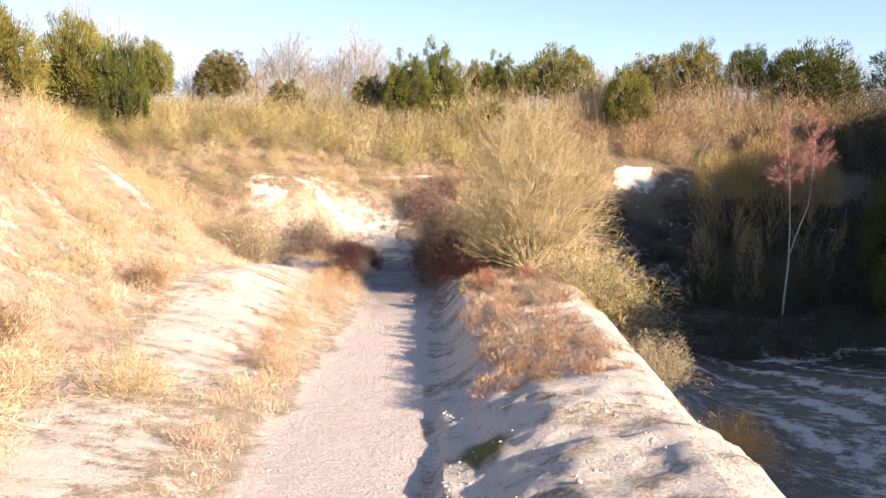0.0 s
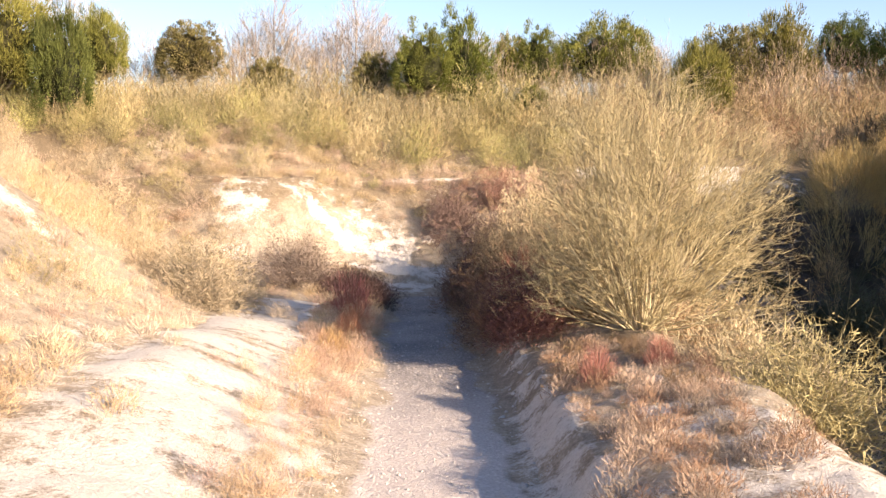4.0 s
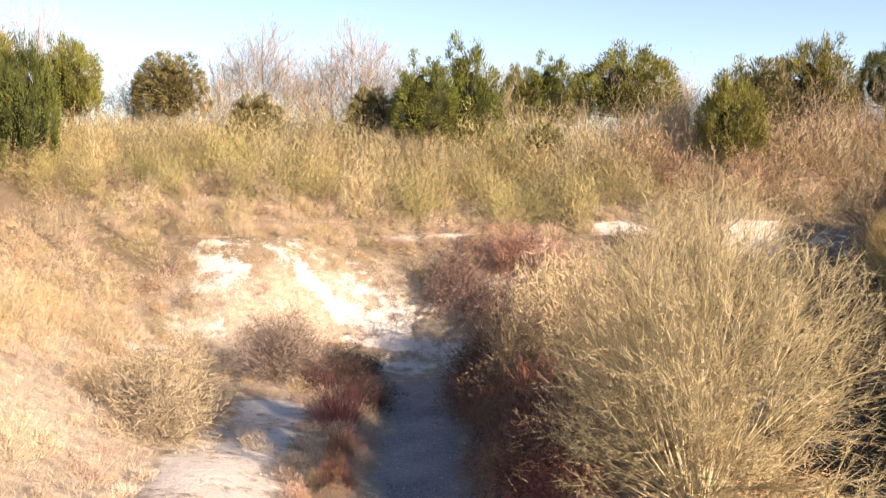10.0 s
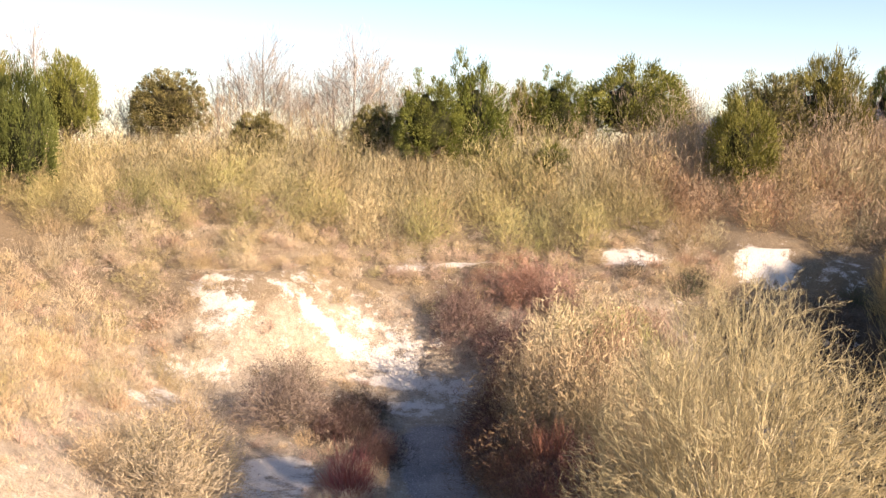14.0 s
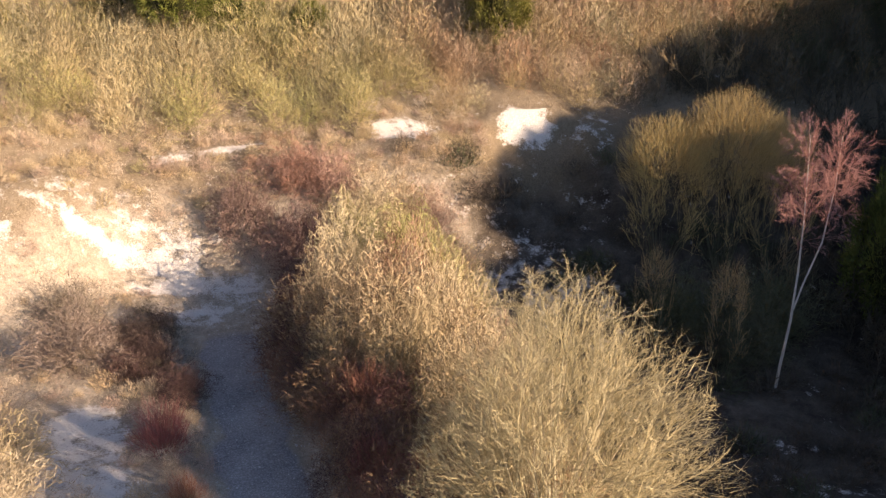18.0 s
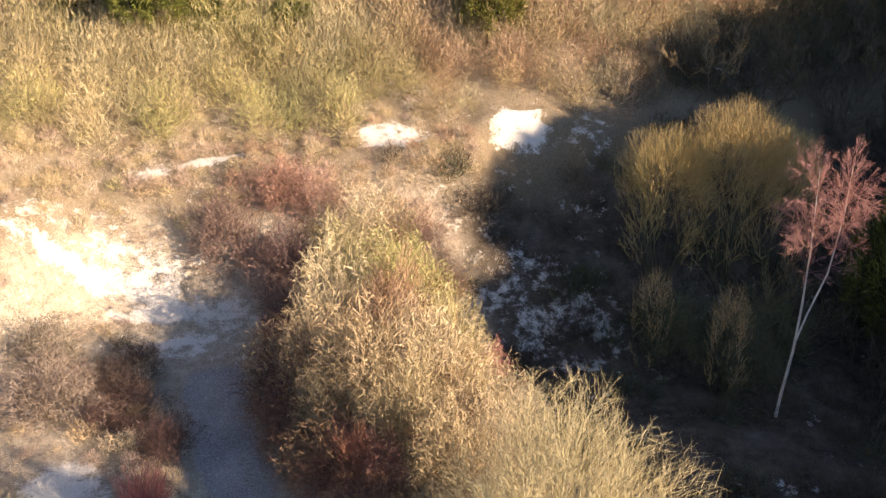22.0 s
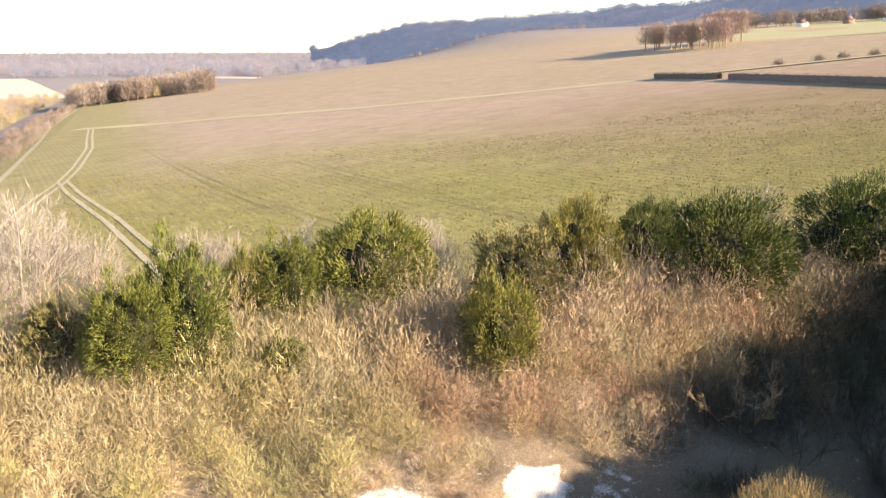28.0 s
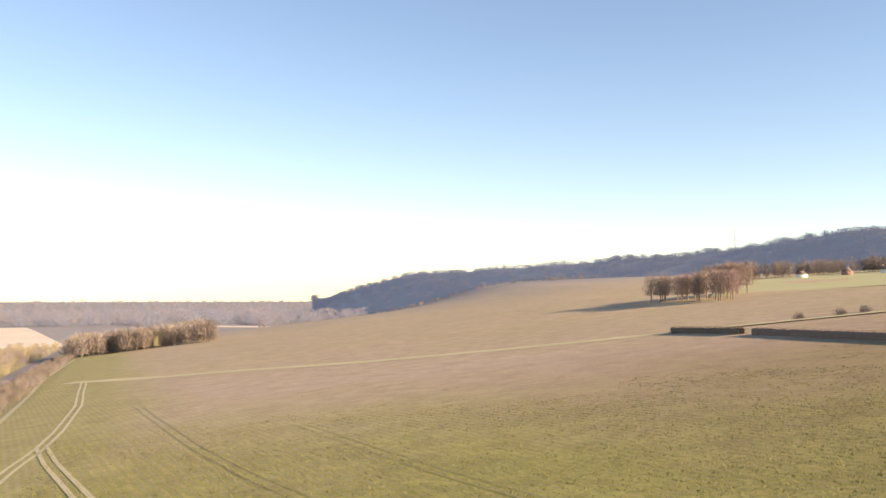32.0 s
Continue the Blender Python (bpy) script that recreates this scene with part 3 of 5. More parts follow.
TONES = {"tan": (0.45, 0.35, 0.205), "straw": (0.50, 0.41, 0.265), "olive": (0.36, 0.31, 0.15), "rust": (0.34, 0.215, 0.14), "brown": (0.24, 0.16, 0.09), "red": (0.30, 0.07, 0.06),
         # wine and the last, blackish green are darkened to hold shade
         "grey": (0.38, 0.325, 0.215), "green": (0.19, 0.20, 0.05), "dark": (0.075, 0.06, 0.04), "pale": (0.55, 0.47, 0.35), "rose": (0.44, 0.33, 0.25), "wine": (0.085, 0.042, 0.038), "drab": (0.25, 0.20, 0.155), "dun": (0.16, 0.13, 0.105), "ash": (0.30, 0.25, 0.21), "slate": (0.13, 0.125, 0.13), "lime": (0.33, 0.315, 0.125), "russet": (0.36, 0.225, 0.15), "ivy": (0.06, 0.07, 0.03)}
TONE = {k: np.array(v) for k, v in TONES.items()}


def pick(r, n, names, x=None, y=None):
    """Tones for clumps, drifting from place to place."""
    names = names.split()
    k = (fbm(x, y, 9.0, 3, 21) * 0.5 + 0.5 + r.normal(0, 0.18, n)).clip(0, 0.999) * len(names)
    return np.array([TONE[names[int(i)]] for i in k]) * r.uniform(0.85, 1.12, (n, 1))


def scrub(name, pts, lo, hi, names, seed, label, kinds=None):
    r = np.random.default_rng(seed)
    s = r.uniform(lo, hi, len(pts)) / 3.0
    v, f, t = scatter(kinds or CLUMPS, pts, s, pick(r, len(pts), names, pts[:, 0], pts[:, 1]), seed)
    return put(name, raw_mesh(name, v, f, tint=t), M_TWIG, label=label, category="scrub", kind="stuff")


def clear_of_chalk(p):
    return p[~((np.abs(p[:, 0] - 14.3) < 2.2) & (p[:, 1] < 74.3)) & ~((np.abs(p[:, 0] - 7.6) < 2.0) & (p[:, 1] < 73)) & ~((np.abs(p[:, 0] + 3) < 3) & (p[:, 1] < 73))]


p = clear_of_chalk(jitter_grid(rng, -36, 44, 73.0, 82, 1.32))
r = np.random.default_rng(1)
s = r.uniform(3.0, 4.8, len(p)) + 2.2 * sm(75, 79, p[:, 1])
khaki = pick(r, len(p), "olive tan grey olive tan grey straw olive grey", p[:, 0], p[:, 1])
russet = pick(r, len(p), "tan rose russet rose tan grey russet rose", p[:, 0], p[:, 1])
moss = pick(r, len(p), "olive lime olive tan lime olive grey", p[:, 0], p[:, 1])
a = sm(6, 13, p[:, 0] + 3 * fbm(p[:, 0], p[:, 1], 8, 2, 23))[:, None]
b = (0.8 * (1 - sm(74.2, 76.5, p[:, 1] + 1.2 * fbm(p[:, 0], p[:, 1], 6, 2, 24))) * (1 - sm(9, 12, p[:, 0])))[:, None]
t = (khaki * (1 - a) + russet * a) * (1 - b) + moss * b
# Slope shade painted into the tones: clumps past the shadow edge go near black.
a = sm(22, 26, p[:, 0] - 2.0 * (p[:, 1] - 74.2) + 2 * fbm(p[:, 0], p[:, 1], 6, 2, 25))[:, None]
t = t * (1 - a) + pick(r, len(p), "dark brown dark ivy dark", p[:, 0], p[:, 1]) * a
t = t * r.uniform(0.62, 1.24, (len(p), 1)) * [1.0, 1.03, 0.9]
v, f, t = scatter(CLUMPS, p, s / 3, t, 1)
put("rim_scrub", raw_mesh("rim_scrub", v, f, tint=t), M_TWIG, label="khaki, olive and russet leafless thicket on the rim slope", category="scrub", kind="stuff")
p = jitter_grid(rng, -38, 46, 80.2, 88.5, 1.5)
scrub("rim_top_scrub", p, 5.6, 8.0, "grey tan drab grey olive tan grey drab olive", 2, "tall pale leafless thicket along the field edge", TALL)
p = jitter_grid(rng, -34, -12, 8, 73, 1.8)
d = path_left(p[:, 1]) - p[:, 0]
p = p[(d > 8.6 - 1.6 * sm(40, 56, p[:, 1]) + 2.0 * fbm(p[:, 0], p[:, 1], 9, 2, 5)) & (fbm(p[:, 0], p[:, 1], 12, 2, 6) > -0.5) & (cover(p[:, 0], p[:, 1])[1] < 0.5)]
scrub("left_slope_scrub", p, 1.6, 3.6, "tan grey tan olive straw grey tan rose", 3, "straw coloured bare shrubs on the sunny quarry slope")
# Near-black tones put this slope's shade into the twig colour.
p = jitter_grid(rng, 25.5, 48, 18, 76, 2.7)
scrub("shaded_slope_scrub", p, 2.8, 4.4, "dark dark dark dark brown", 4, "bare thicket on the quarry slope, shade put into its dark tone", DULL)
# thicket along the ridge between track and pit: dark bramble at the track, tan bushes on the crest
p = jitter_grid(rng, -1.4, 8.8, 45, 69, 1.45)
c = np.interp(p[:, 1], [43, 50, 60, 70], [3.8, 4.2, 4.8, 5.5])
keep = (p[:, 0] - c < 3.6) & (p[:, 0] > path_right(p[:, 1]) + 0.55) & (p[:, 1] < 68 - 5 * (p[:, 0] < 0.5))
p, c = p[keep], c[keep]
w = p[:, 0] < c - 2.9
scrub("ridge_bramble", p[w], 2.6, 4.6, "wine wine brown wine wine", 5, "dark red-brown bramble thicket crowding the track", THICK)
high = np.interp(p[:, 1], [45, 50, 55, 58, 61, 64, 69], [3.0, 3.7, 4.5, 4.7, 4.4, 3.3, 2.3]) * (0.72 + 0.28 * np.exp(-((p[:, 0] - c) / 2.4) ** 2))
high = high * (1 + 0.22 * fbm(p[:, 0], p[:, 1], 4.0, 2, 28))
q, n = p[~w], int((~w).sum())
r = np.random.default_rng(9)
e = (q[:, 0] - c[~w]) + 0.9 * fbm(q[:, 0], q[:, 1], 5, 2, 27)
t = np.where((e > 2.2)[:, None], pick(r, n, "rose russet rose tan", q[:, 0], q[:, 1]), np.where((e < -2.2)[:, None], pick(r, n, "wine brown rust wine", q[:, 0], q[:, 1]), pick(r, n, "rust brown wine tan brown rust olive brown", q[:, 0] * 1.6, q[:, 1] * 1.6)))
s = r.uniform(0.9, 1.6, n)
v, f, t = scatter(THICK, q, s, t * [0.95, 0.88, 0.82], 6, high[~w] * r.uniform(0.42, 0.68, n) / (1.5 * s))
put("ridge_scrub", raw_mesh("ridge_scrub", v, f, tint=t), M_TWIG, label="brown and rust leafless undergrowth along the ridge", category="scrub", kind="stuff")
# Ridge shadow on this bramble is painted by its near-black tones.
p = jitter_grid(rng, -7.4, -4.4, 56.5, 64.5, 1.05)
p = p[p[:, 0] > -6.7 + 0.8 * fbm(p[:, 0], p[:, 1], 4, 2, 29)]
scrub("trackside_bramble", p, 1.3, 2.5, "wine dark wine dark wine", 7, "red-brown bramble beside the track, shade put into its tone", THICK)
p = jitter_grid(rng, -5.4, -4.0, 24, 53, 0.8)
scrub("trackside_stems", p, 0.8, 1.7, "tan rose tan straw rose rust", 8, "low dry rust coloured stems beside the track")


def dome(v, zc, rz, rx, cx=0.0):
    """Draws stray shoots in to a rounded crown."""
    o = np.array([cx, 0, zc])
    d = v - o
    f = np.sqrt((np.maximum(d[:, 2], 0) / rz) ** 2 + (d[:, 0] ** 2 + d[:, 1] ** 2) / rx ** 2)
    return o + d * np.where(f > 1, (1 + 0.4 * (f - 1)) / np.maximum(f, 1e-6), 1.0)[:, None]


def big_tree(name, seed, stems, counts, high, wide, rad, tone, label, m, shoots, limb=(0.30, 0.26, 0.16), lean=1.3, category="tree", round_at=(1, 1, 1), **kw):
    """A many-stemmed tree: boughs fan out evenly to a dome of the given height and half width, shoots fill its outer part."""
    r = np.random.default_rng(seed)
    t = empty(name, m, label, category)
    a, q = r.uniform(0, 2 * np.pi, stems), lean * r.uniform(0, 1, stems) ** 0.9
    D = np.stack([np.cos(a) * np.sin(q), np.sin(a) * np.sin(q), np.cos(q)], -1)
    A = np.stack([0.3 * np.cos(a), 0.3 * np.sin(a), np.full(stems, -0.15)], -1)
    L = 0.84 / np.sqrt((np.cos(q) / high) ** 2 + (np.sin(q) / wide) ** 2) * r.uniform(0.75, 1.05, stems)
    pieces = grow(r, A, D, L, np.full(stems, rad), counts, **kw)
    v, f = pieces[0]
    for k in range(stems):
        put("limb", raw_mesh(name, v[7 * k:7 * k + 7], f[:9], tint=np.broadcast_to(limb, (7, 3))), M_TWIG, t)
    v, f = joined(pieces[1:])
    v, f = joined([(dome(v, *round_at), f), haze(r, zc=round_at[0], **shoots)])
    put("crown", raw_mesh(name, v, f, tint=np.broadcast_to(tone, v.shape)), M_TWIG, t)
    return t


def spot(x, y, rz=0.0, dz=0.0):
    return pose(x, y, float(land_z(x, y)) + dz, 0, 0, rz)


big_tree("goat_willow", 3, 80, (8, 9, 9), 9.4, 4.4, 0.030, (0.40, 0.33, 0.19), "large domed leafless willow with yellow-olive twigs on the chalk bank", spot(4.0, 43.6),
         dict(n=15500, rx=3.95, rz=5.1, up=0.22, length=0.6, w=0.0050, stray=0.36, inner=0.5, lobes=0.15, cx=0.4), limb=(0.52, 0.46, 0.30), lean=1.42, round_at=(2.2, 4.9, 3.7, 0.4),
         spread=0.36, up=0.08, ratio=0.42, along=(0.25, 1.0), thin=0.5, fat=1.5, wild=1.15)

# silver birch with two white stems and a reddish crown
bx, by = 20.0, 55.6
birch = empty("birch_tree", spot(bx, by), "slender silver birch, two white stems, reddish leafless crown", "tree")
r = np.random.default_rng(5)


def stem_line(pts, rads, sides=7):
    pts, ring = np.array(pts, float), []
    for i, p in enumerate(pts):
        t = pts[min(i + 1, len(pts) - 1)] - pts[max(i - 1, 0)]
        U, V = frame_of(unit(t)[None])
        q = np.linspace(0, 2 * np.pi, sides, endpoint=False)[:, None]
        ring.append(p + rads[i] * (np.cos(q) * U + np.sin(q) * V))
    v = np.concatenate(ring)
    f = [[i * sides + k, i * sides + (k + 1) % sides, (i + 1) * sides + (k + 1) % sides, (i + 1) * sides + k] for i in range(len(pts) - 1) for k in range(sides)]
    return v, np.array(f)


v, f = stem_line([(0, 0, -0.2), (0.10, 0, 1.2), (0.30, 0, 3.2), (0.33, 0, 5.4), (0.26, 0, 7.6), (0.12, 0, 9.6), (0.0, 0, 11.3)], [0.075, 0.068, 0.058, 0.046, 0.034, 0.02, 0.008])
put("trunk", raw_mesh("birch_trunk", v, quads=f, smooth=True), M_BIRCH, birch)
v, f = stem_line([(0.31, 0, 3.6), (0.7, 0.05, 4.8), (1.4, 0.1, 6.6), (1.72, 0.2, 9.0), (1.7, 0.2, 11.1)], [0.045, 0.042, 0.036, 0.022, 0.008])
put("second_stem", raw_mesh("birch_stem", v, quads=f, smooth=True), M_BIRCH, birch)
A = np.concatenate([np.stack([np.interp(h, [6, 7.6, 11.3], [0.31, 0.26, 0.0]), 0 * h, h], -1) for h in [r.uniform(6.8, 11.0, 48)]] + [np.stack([np.interp(h, [6.6, 9, 11.1], [1.4, 1.72, 1.7]), 0 * h + 0.15, h], -1) for h in [r.uniform(7.2, 10.8, 44)]])
D = unit(r.normal(0, 0.7, A.shape) + [0, 0, 0.7])
v, f = joined(grow(r, A, D, r.uniform(0.7, 1.5, len(A)), np.full(len(A), 0.011), (10, 12), 0.34, 0.08, 0.6, fat=1.7, wild=1.3))
put("crown", raw_mesh("birch_crown", v, f, tint=np.broadcast_to([0.35, 0.195, 0.155], v.shape)), M_TWIG, birch)


# ---- yews and other evergreens ----
def yew_mesh(seed, w, h, n, tone, spiky=0.2, m=170, fine=1.0, lobed=0.6):
    """Crown of upswept boughs, each ending in a dense spray of short shoots; the sprays make a lumpy, ragged outline."""
    r = np.random.default_rng(seed)
    th, q = r.uniform(0, 2 * np.pi, m), np.arccos(r.uniform(-0.5, 1.0, m))
    swell = lambda T, Q: 1 + lobed * (0.09 * np.sin(3 * T + seed) + 0.07 * np.sin(5 * T + 4 * Q + seed))
    shape = lambda T, Q: np.stack([np.cos(T) * np.sin(Q) * w / 2, np.sin(T) * np.sin(Q) * w / 2, h * (0.36 + 0.6 * np.cos(Q))], -1) * swell(T, Q)[:, None]
    tip = shape(th, q) * r.uniform(0.70, 0.90, m)[:, None]
    root = tip * [0.25, 0.25, 0] + np.stack([0 * th, 0 * th, tip[:, 2] * 0.45], -1)
    out = unit(tip - [0, 0, 0.3 * h])
    girth = w * 0.115 * r.uniform(0.6, 1.3, m)
    k = np.repeat(np.arange(m), n // m)
    n = len(k)
    D = unit(r.normal(0, 0.6, (n, 3)) + out[k] * 0.5 + [0, 0, 0.15 + spiky])
    A = tip[k] + D * (girth[k] * r.uniform(0.0, 1.0, n) ** 0.7)[:, None] * [0.95, 0.95, 1.1]
    E = A + unit(D * 0.4 + out[k] * 0.6 + r.normal(0, 0.34, (n, 3)) + [0, 0, 0.05 + 0.6 * spiky]) * (r.uniform(0.14, 0.34, n) * fine)[:, None]
    v, f = slivers(A, E, r.uniform(0.017, 0.034, n) * fine)
    t = np.repeat(np.array(tone) * r.uniform(0.65, 1.35, m)[k][:, None] * r.uniform(0.85, 1.15, (n, 1)), 3, 0)
    # added opaque core, near black to paint the crown's inner shade
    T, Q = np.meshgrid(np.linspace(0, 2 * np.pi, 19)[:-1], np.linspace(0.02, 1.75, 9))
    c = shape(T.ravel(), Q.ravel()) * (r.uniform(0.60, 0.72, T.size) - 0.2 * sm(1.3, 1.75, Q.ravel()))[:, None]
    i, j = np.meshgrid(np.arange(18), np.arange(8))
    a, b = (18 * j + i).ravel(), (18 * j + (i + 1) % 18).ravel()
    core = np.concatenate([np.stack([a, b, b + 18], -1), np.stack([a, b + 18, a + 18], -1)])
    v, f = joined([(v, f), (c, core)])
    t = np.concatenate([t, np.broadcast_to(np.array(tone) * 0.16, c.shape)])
    limbs = tubes(np.tile([0, 0, 0.1], (m, 1)), root * [0.9, 0.9, 0.9], tip * 0.9, 0.06, 0.04)
    return raw_mesh("yew_crown", v, f, tint=t), raw_mesh("yew_limbs", *limbs), w, h


GREEN, YEL, DK = (0.12, 0.138, 0.028), (0.165, 0.160, 0.036), (0.085, 0.100, 0.024)
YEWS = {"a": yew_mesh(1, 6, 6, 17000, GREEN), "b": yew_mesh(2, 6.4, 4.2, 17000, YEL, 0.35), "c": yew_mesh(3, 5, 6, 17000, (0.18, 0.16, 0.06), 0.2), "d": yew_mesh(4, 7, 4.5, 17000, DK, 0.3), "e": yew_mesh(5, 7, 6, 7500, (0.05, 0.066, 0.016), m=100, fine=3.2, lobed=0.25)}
TRUNK = raw_mesh("yew_trunk", *[q for q in stem_line([(0, 0, -0.6), (0.05, 0, 1.2), (0, 0.1, 3.0)], [0.24, 0.18, 0.10], 8)][:1], quads=stem_line([(0, 0, -0.6), (0.05, 0, 1.2), (0, 0.1, 3.0)], [0.24, 0.18, 0.10], 8)[1], smooth=True)


def yew(x, y, zbase, ztop, wide, kind, rz, label):
    zg = float(land_z(x, y))
    t = empty("yew_tree", pose(x, y, zg, 0, 0, rz), label, "evergreen tree", "evergreens on the quarry rim")
    crown, limbs, w, h = YEWS[kind]
    lift = max(zbase - zg - (1.3 if zbase > zg + 2 else 0.0), 0.0)
    size = (1.04 * wide / w, 1.04 * wide / w, (ztop - zg - lift) / h)
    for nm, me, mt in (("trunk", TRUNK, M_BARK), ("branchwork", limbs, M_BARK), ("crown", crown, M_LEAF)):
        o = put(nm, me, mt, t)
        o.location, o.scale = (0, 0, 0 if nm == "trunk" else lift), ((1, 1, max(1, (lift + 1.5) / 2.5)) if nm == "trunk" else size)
    return t


DG, YG = "dense dark green yew above the bare thicket", "yellow-green sunlit evergreen on the quarry rim"
SHADE = "dark evergreen in deep shade of the slope"
for row in ((-0.4, 80.3, 11.4, 17.5, 4.8, "a", 20, "tall dark green yew on the quarry rim"), (-3.0, 78.4, 11.2, 16.2, 4.0, "a", 80, "bright green yew beside a taller evergreen"),
            (3.0, 82.4, 13.6, 15.9, 2.6, "b", 10, YG), (4.9, 82.3, 13.4, 16.7, 3.6, "a", 50, DG), (9.7, 83.4, 13.8, 17.2, 6.6, "b", 120, YG),
            (17.7, 81.6, 12.3, 16.8, 5.2, "c", 60, "grey-green bushy evergreen with dense twigs"), (14.9, 77.7, 10.9, 14.7, 4.0, "b", 0, "yellow-green young yew on the slope"), (4.2, 78.9, 10.3, 12.2, 2.2, "a", 0, "small dark yew in the thicket"),
            (21.6, 82.2, 13.2, 17.6, 4.8, "b", 200, YG), (31.3, 82.3, 12.4, 17.4, 8.4, "d", 30, DG), (26.3, 82.6, 14.4, 17.2, 4.0, "d", 10, DG), (40.9, 82.0, 13.4, 17.9, 8.4, "d", 90, DG),
            (-18.6, 80.5, 13.7, 16.8, 4.6, "c", 40, "ragged brown-green evergreen on the rim"), (-24.5, 80.0, 13.6, 17.3, 3.8, "b", 70, YG), (-29.0, 75.4, 12.4, 18.4, 6.4, "b", 65, YG), (-24.9, 74.6, 11.0, 16.4, 3.8, "d", 15, DG),
            (-29.5, 62.5, 9.6, 17.0, 6.4, "b", 100, YG), (-6.2, 80.2, 12.6, 14.6, 3.0, "c", 0, "low brown-green evergreen on the rim"), (-13.1, 79.5, 12.2, 14.1, 3.2, "c", 0, "low brown-green evergreen on the rim"),
            # The last five here are added to keep skylight out of the pit.
            (27.0, 52.5, -2.4, 4.6, 5.4, "a", 45, "dark holly in deep shade beside the birch"), (31.0, 56.5, -0.5, 8.4, 6.5, "a", 75, SHADE), (29.5, 47.0, -1.0, 6.0, 6.0, "d", 75, SHADE), (33.5, 51.5, 0.5, 9.0, 6.5, "a", 20, SHADE), (34.0, 61.0, 1.0, 9.5, 6.4, "d", 50, SHADE), (30.2, 41.0, -0.5, 6.8, 6.2, "a", 130, SHADE), (35.0, 44.5, 2.0, 10.0, 6.5, "d", 200, SHADE), (28.6, 58.5, -1.5, 6.2, 5.0, "d", 160, SHADE)):
    yew(*row)
# added off-view evergreens, heights set so that their shadow fills the pit
for i in range(27):
    x, y = 45.5 + 3.5 * (i % 2), -14 + 3.6 * i
    top = float(np.interp(y, [-20, 20, 33, 40, 43, 46.5, 51, 55.5, 59, 66, 74, 80], [17.4, 17.4, 16.0, 16.8, 18.1, 18.9, 19.8, 18.8, 18.3, 17.0, 14.6, 13.6])) + 0.42 * (x - 47) + 0.1 * ((i * 7) % 3)
    yew(x, y, float(land_z(x, y)) + 0.5, top, 8.5, "e", 37 * i, "tall evergreen added off view to cast the pit shadow")


# ---- bare trees on the skyline ----
def bare_tree_mesh(seed, h, tone):
    r = np.random.default_rng(seed)
    n = 14
    A = np.stack([0 * np.arange(n), 0 * np.arange(n), np.linspace(0.22, 0.8, n) * h], -1)
    D = unit(np.concatenate([r.normal(0, 0.5, (n, 2)), np.full((n, 1), 0.8)], 1))
    v, f = joined(grow(r, A, D, np.linspace(0.40, 0.2, n) * h, np.full(n, 0.022), (9, 9), 0.36, 0.2, 0.5, light=True, thin=0.5, fat=1.2, wild=1.2) + [haze(r, 2600, 0.24 * h, 0.38 * h, 0.6, 0.55, 0.0064, 0.36, 0.3, 0.28, 0.62 * h)])
    tv, tf = stem_line([(0, 0, -0.3), (0.1, 0.05, h * 0.4), (0, 0.1, h * 0.8), (0.1, 0, h)], [0.08, 0.06, 0.035, 0.01], 6)
    return raw_mesh("bare_crown", v, f, tint=np.broadcast_to(tone, v.shape)), raw_mesh("bare_trunk", tv, quads=tf, tint=np.broadcast_to(np.array(tone) * 0.8, tv.shape), smooth=True)


BARE = [bare_tree_mesh(70 + i, 8.0, np.array([0.34, 0.30, 0.255]) * (0.9 + 0.1 * i)) for i in range(4)]


def bare_tree(x, y, s, i, label="pale leafless tree standing above the thicket", group="bare trees along the rim"):
    t = empty("bare_tree", spot(x, y, 70 * i), label, "tree", group)
    for nm, me in zip(("crown", "trunk"), BARE[i % 4]):
        put(nm, me, M_TWIG, t).scale = (1.12 * s, 1.12 * s, 1.12 * s)


for i, (x, y, s) in enumerate(((-13.6, 84, 1.2), (-12.0, 84.6, 1.02), (-14.9, 84.6, 1.1), (-7.8, 84.3, 1.14), (-6.3, 85, 1.05), (-9.3, 85, 1.05), (-10.6, 84.2, 0.9), (-16.6, 85, 1.0), (-20.6, 85, 0.9), (-22.4, 85, 1.0), (-25.6, 84, 1.05), (-27.5, 83, 1.2), (-30.5, 80, 1.25),
                              (0.8, 85, 0.9), (2.4, 85.5, 0.86), (6.4, 86, 0.85), (11.9, 86, 0.88), (13.4, 86, 0.9), (14.6, 87, 0.85), (24.0, 86, 0.85), (35.4, 85, 0.9), (-4.4, 86, 0.95))):
    bare_tree(x, y, s, i)


# ---- shrubs that stand alone ----
SHRUB = {}


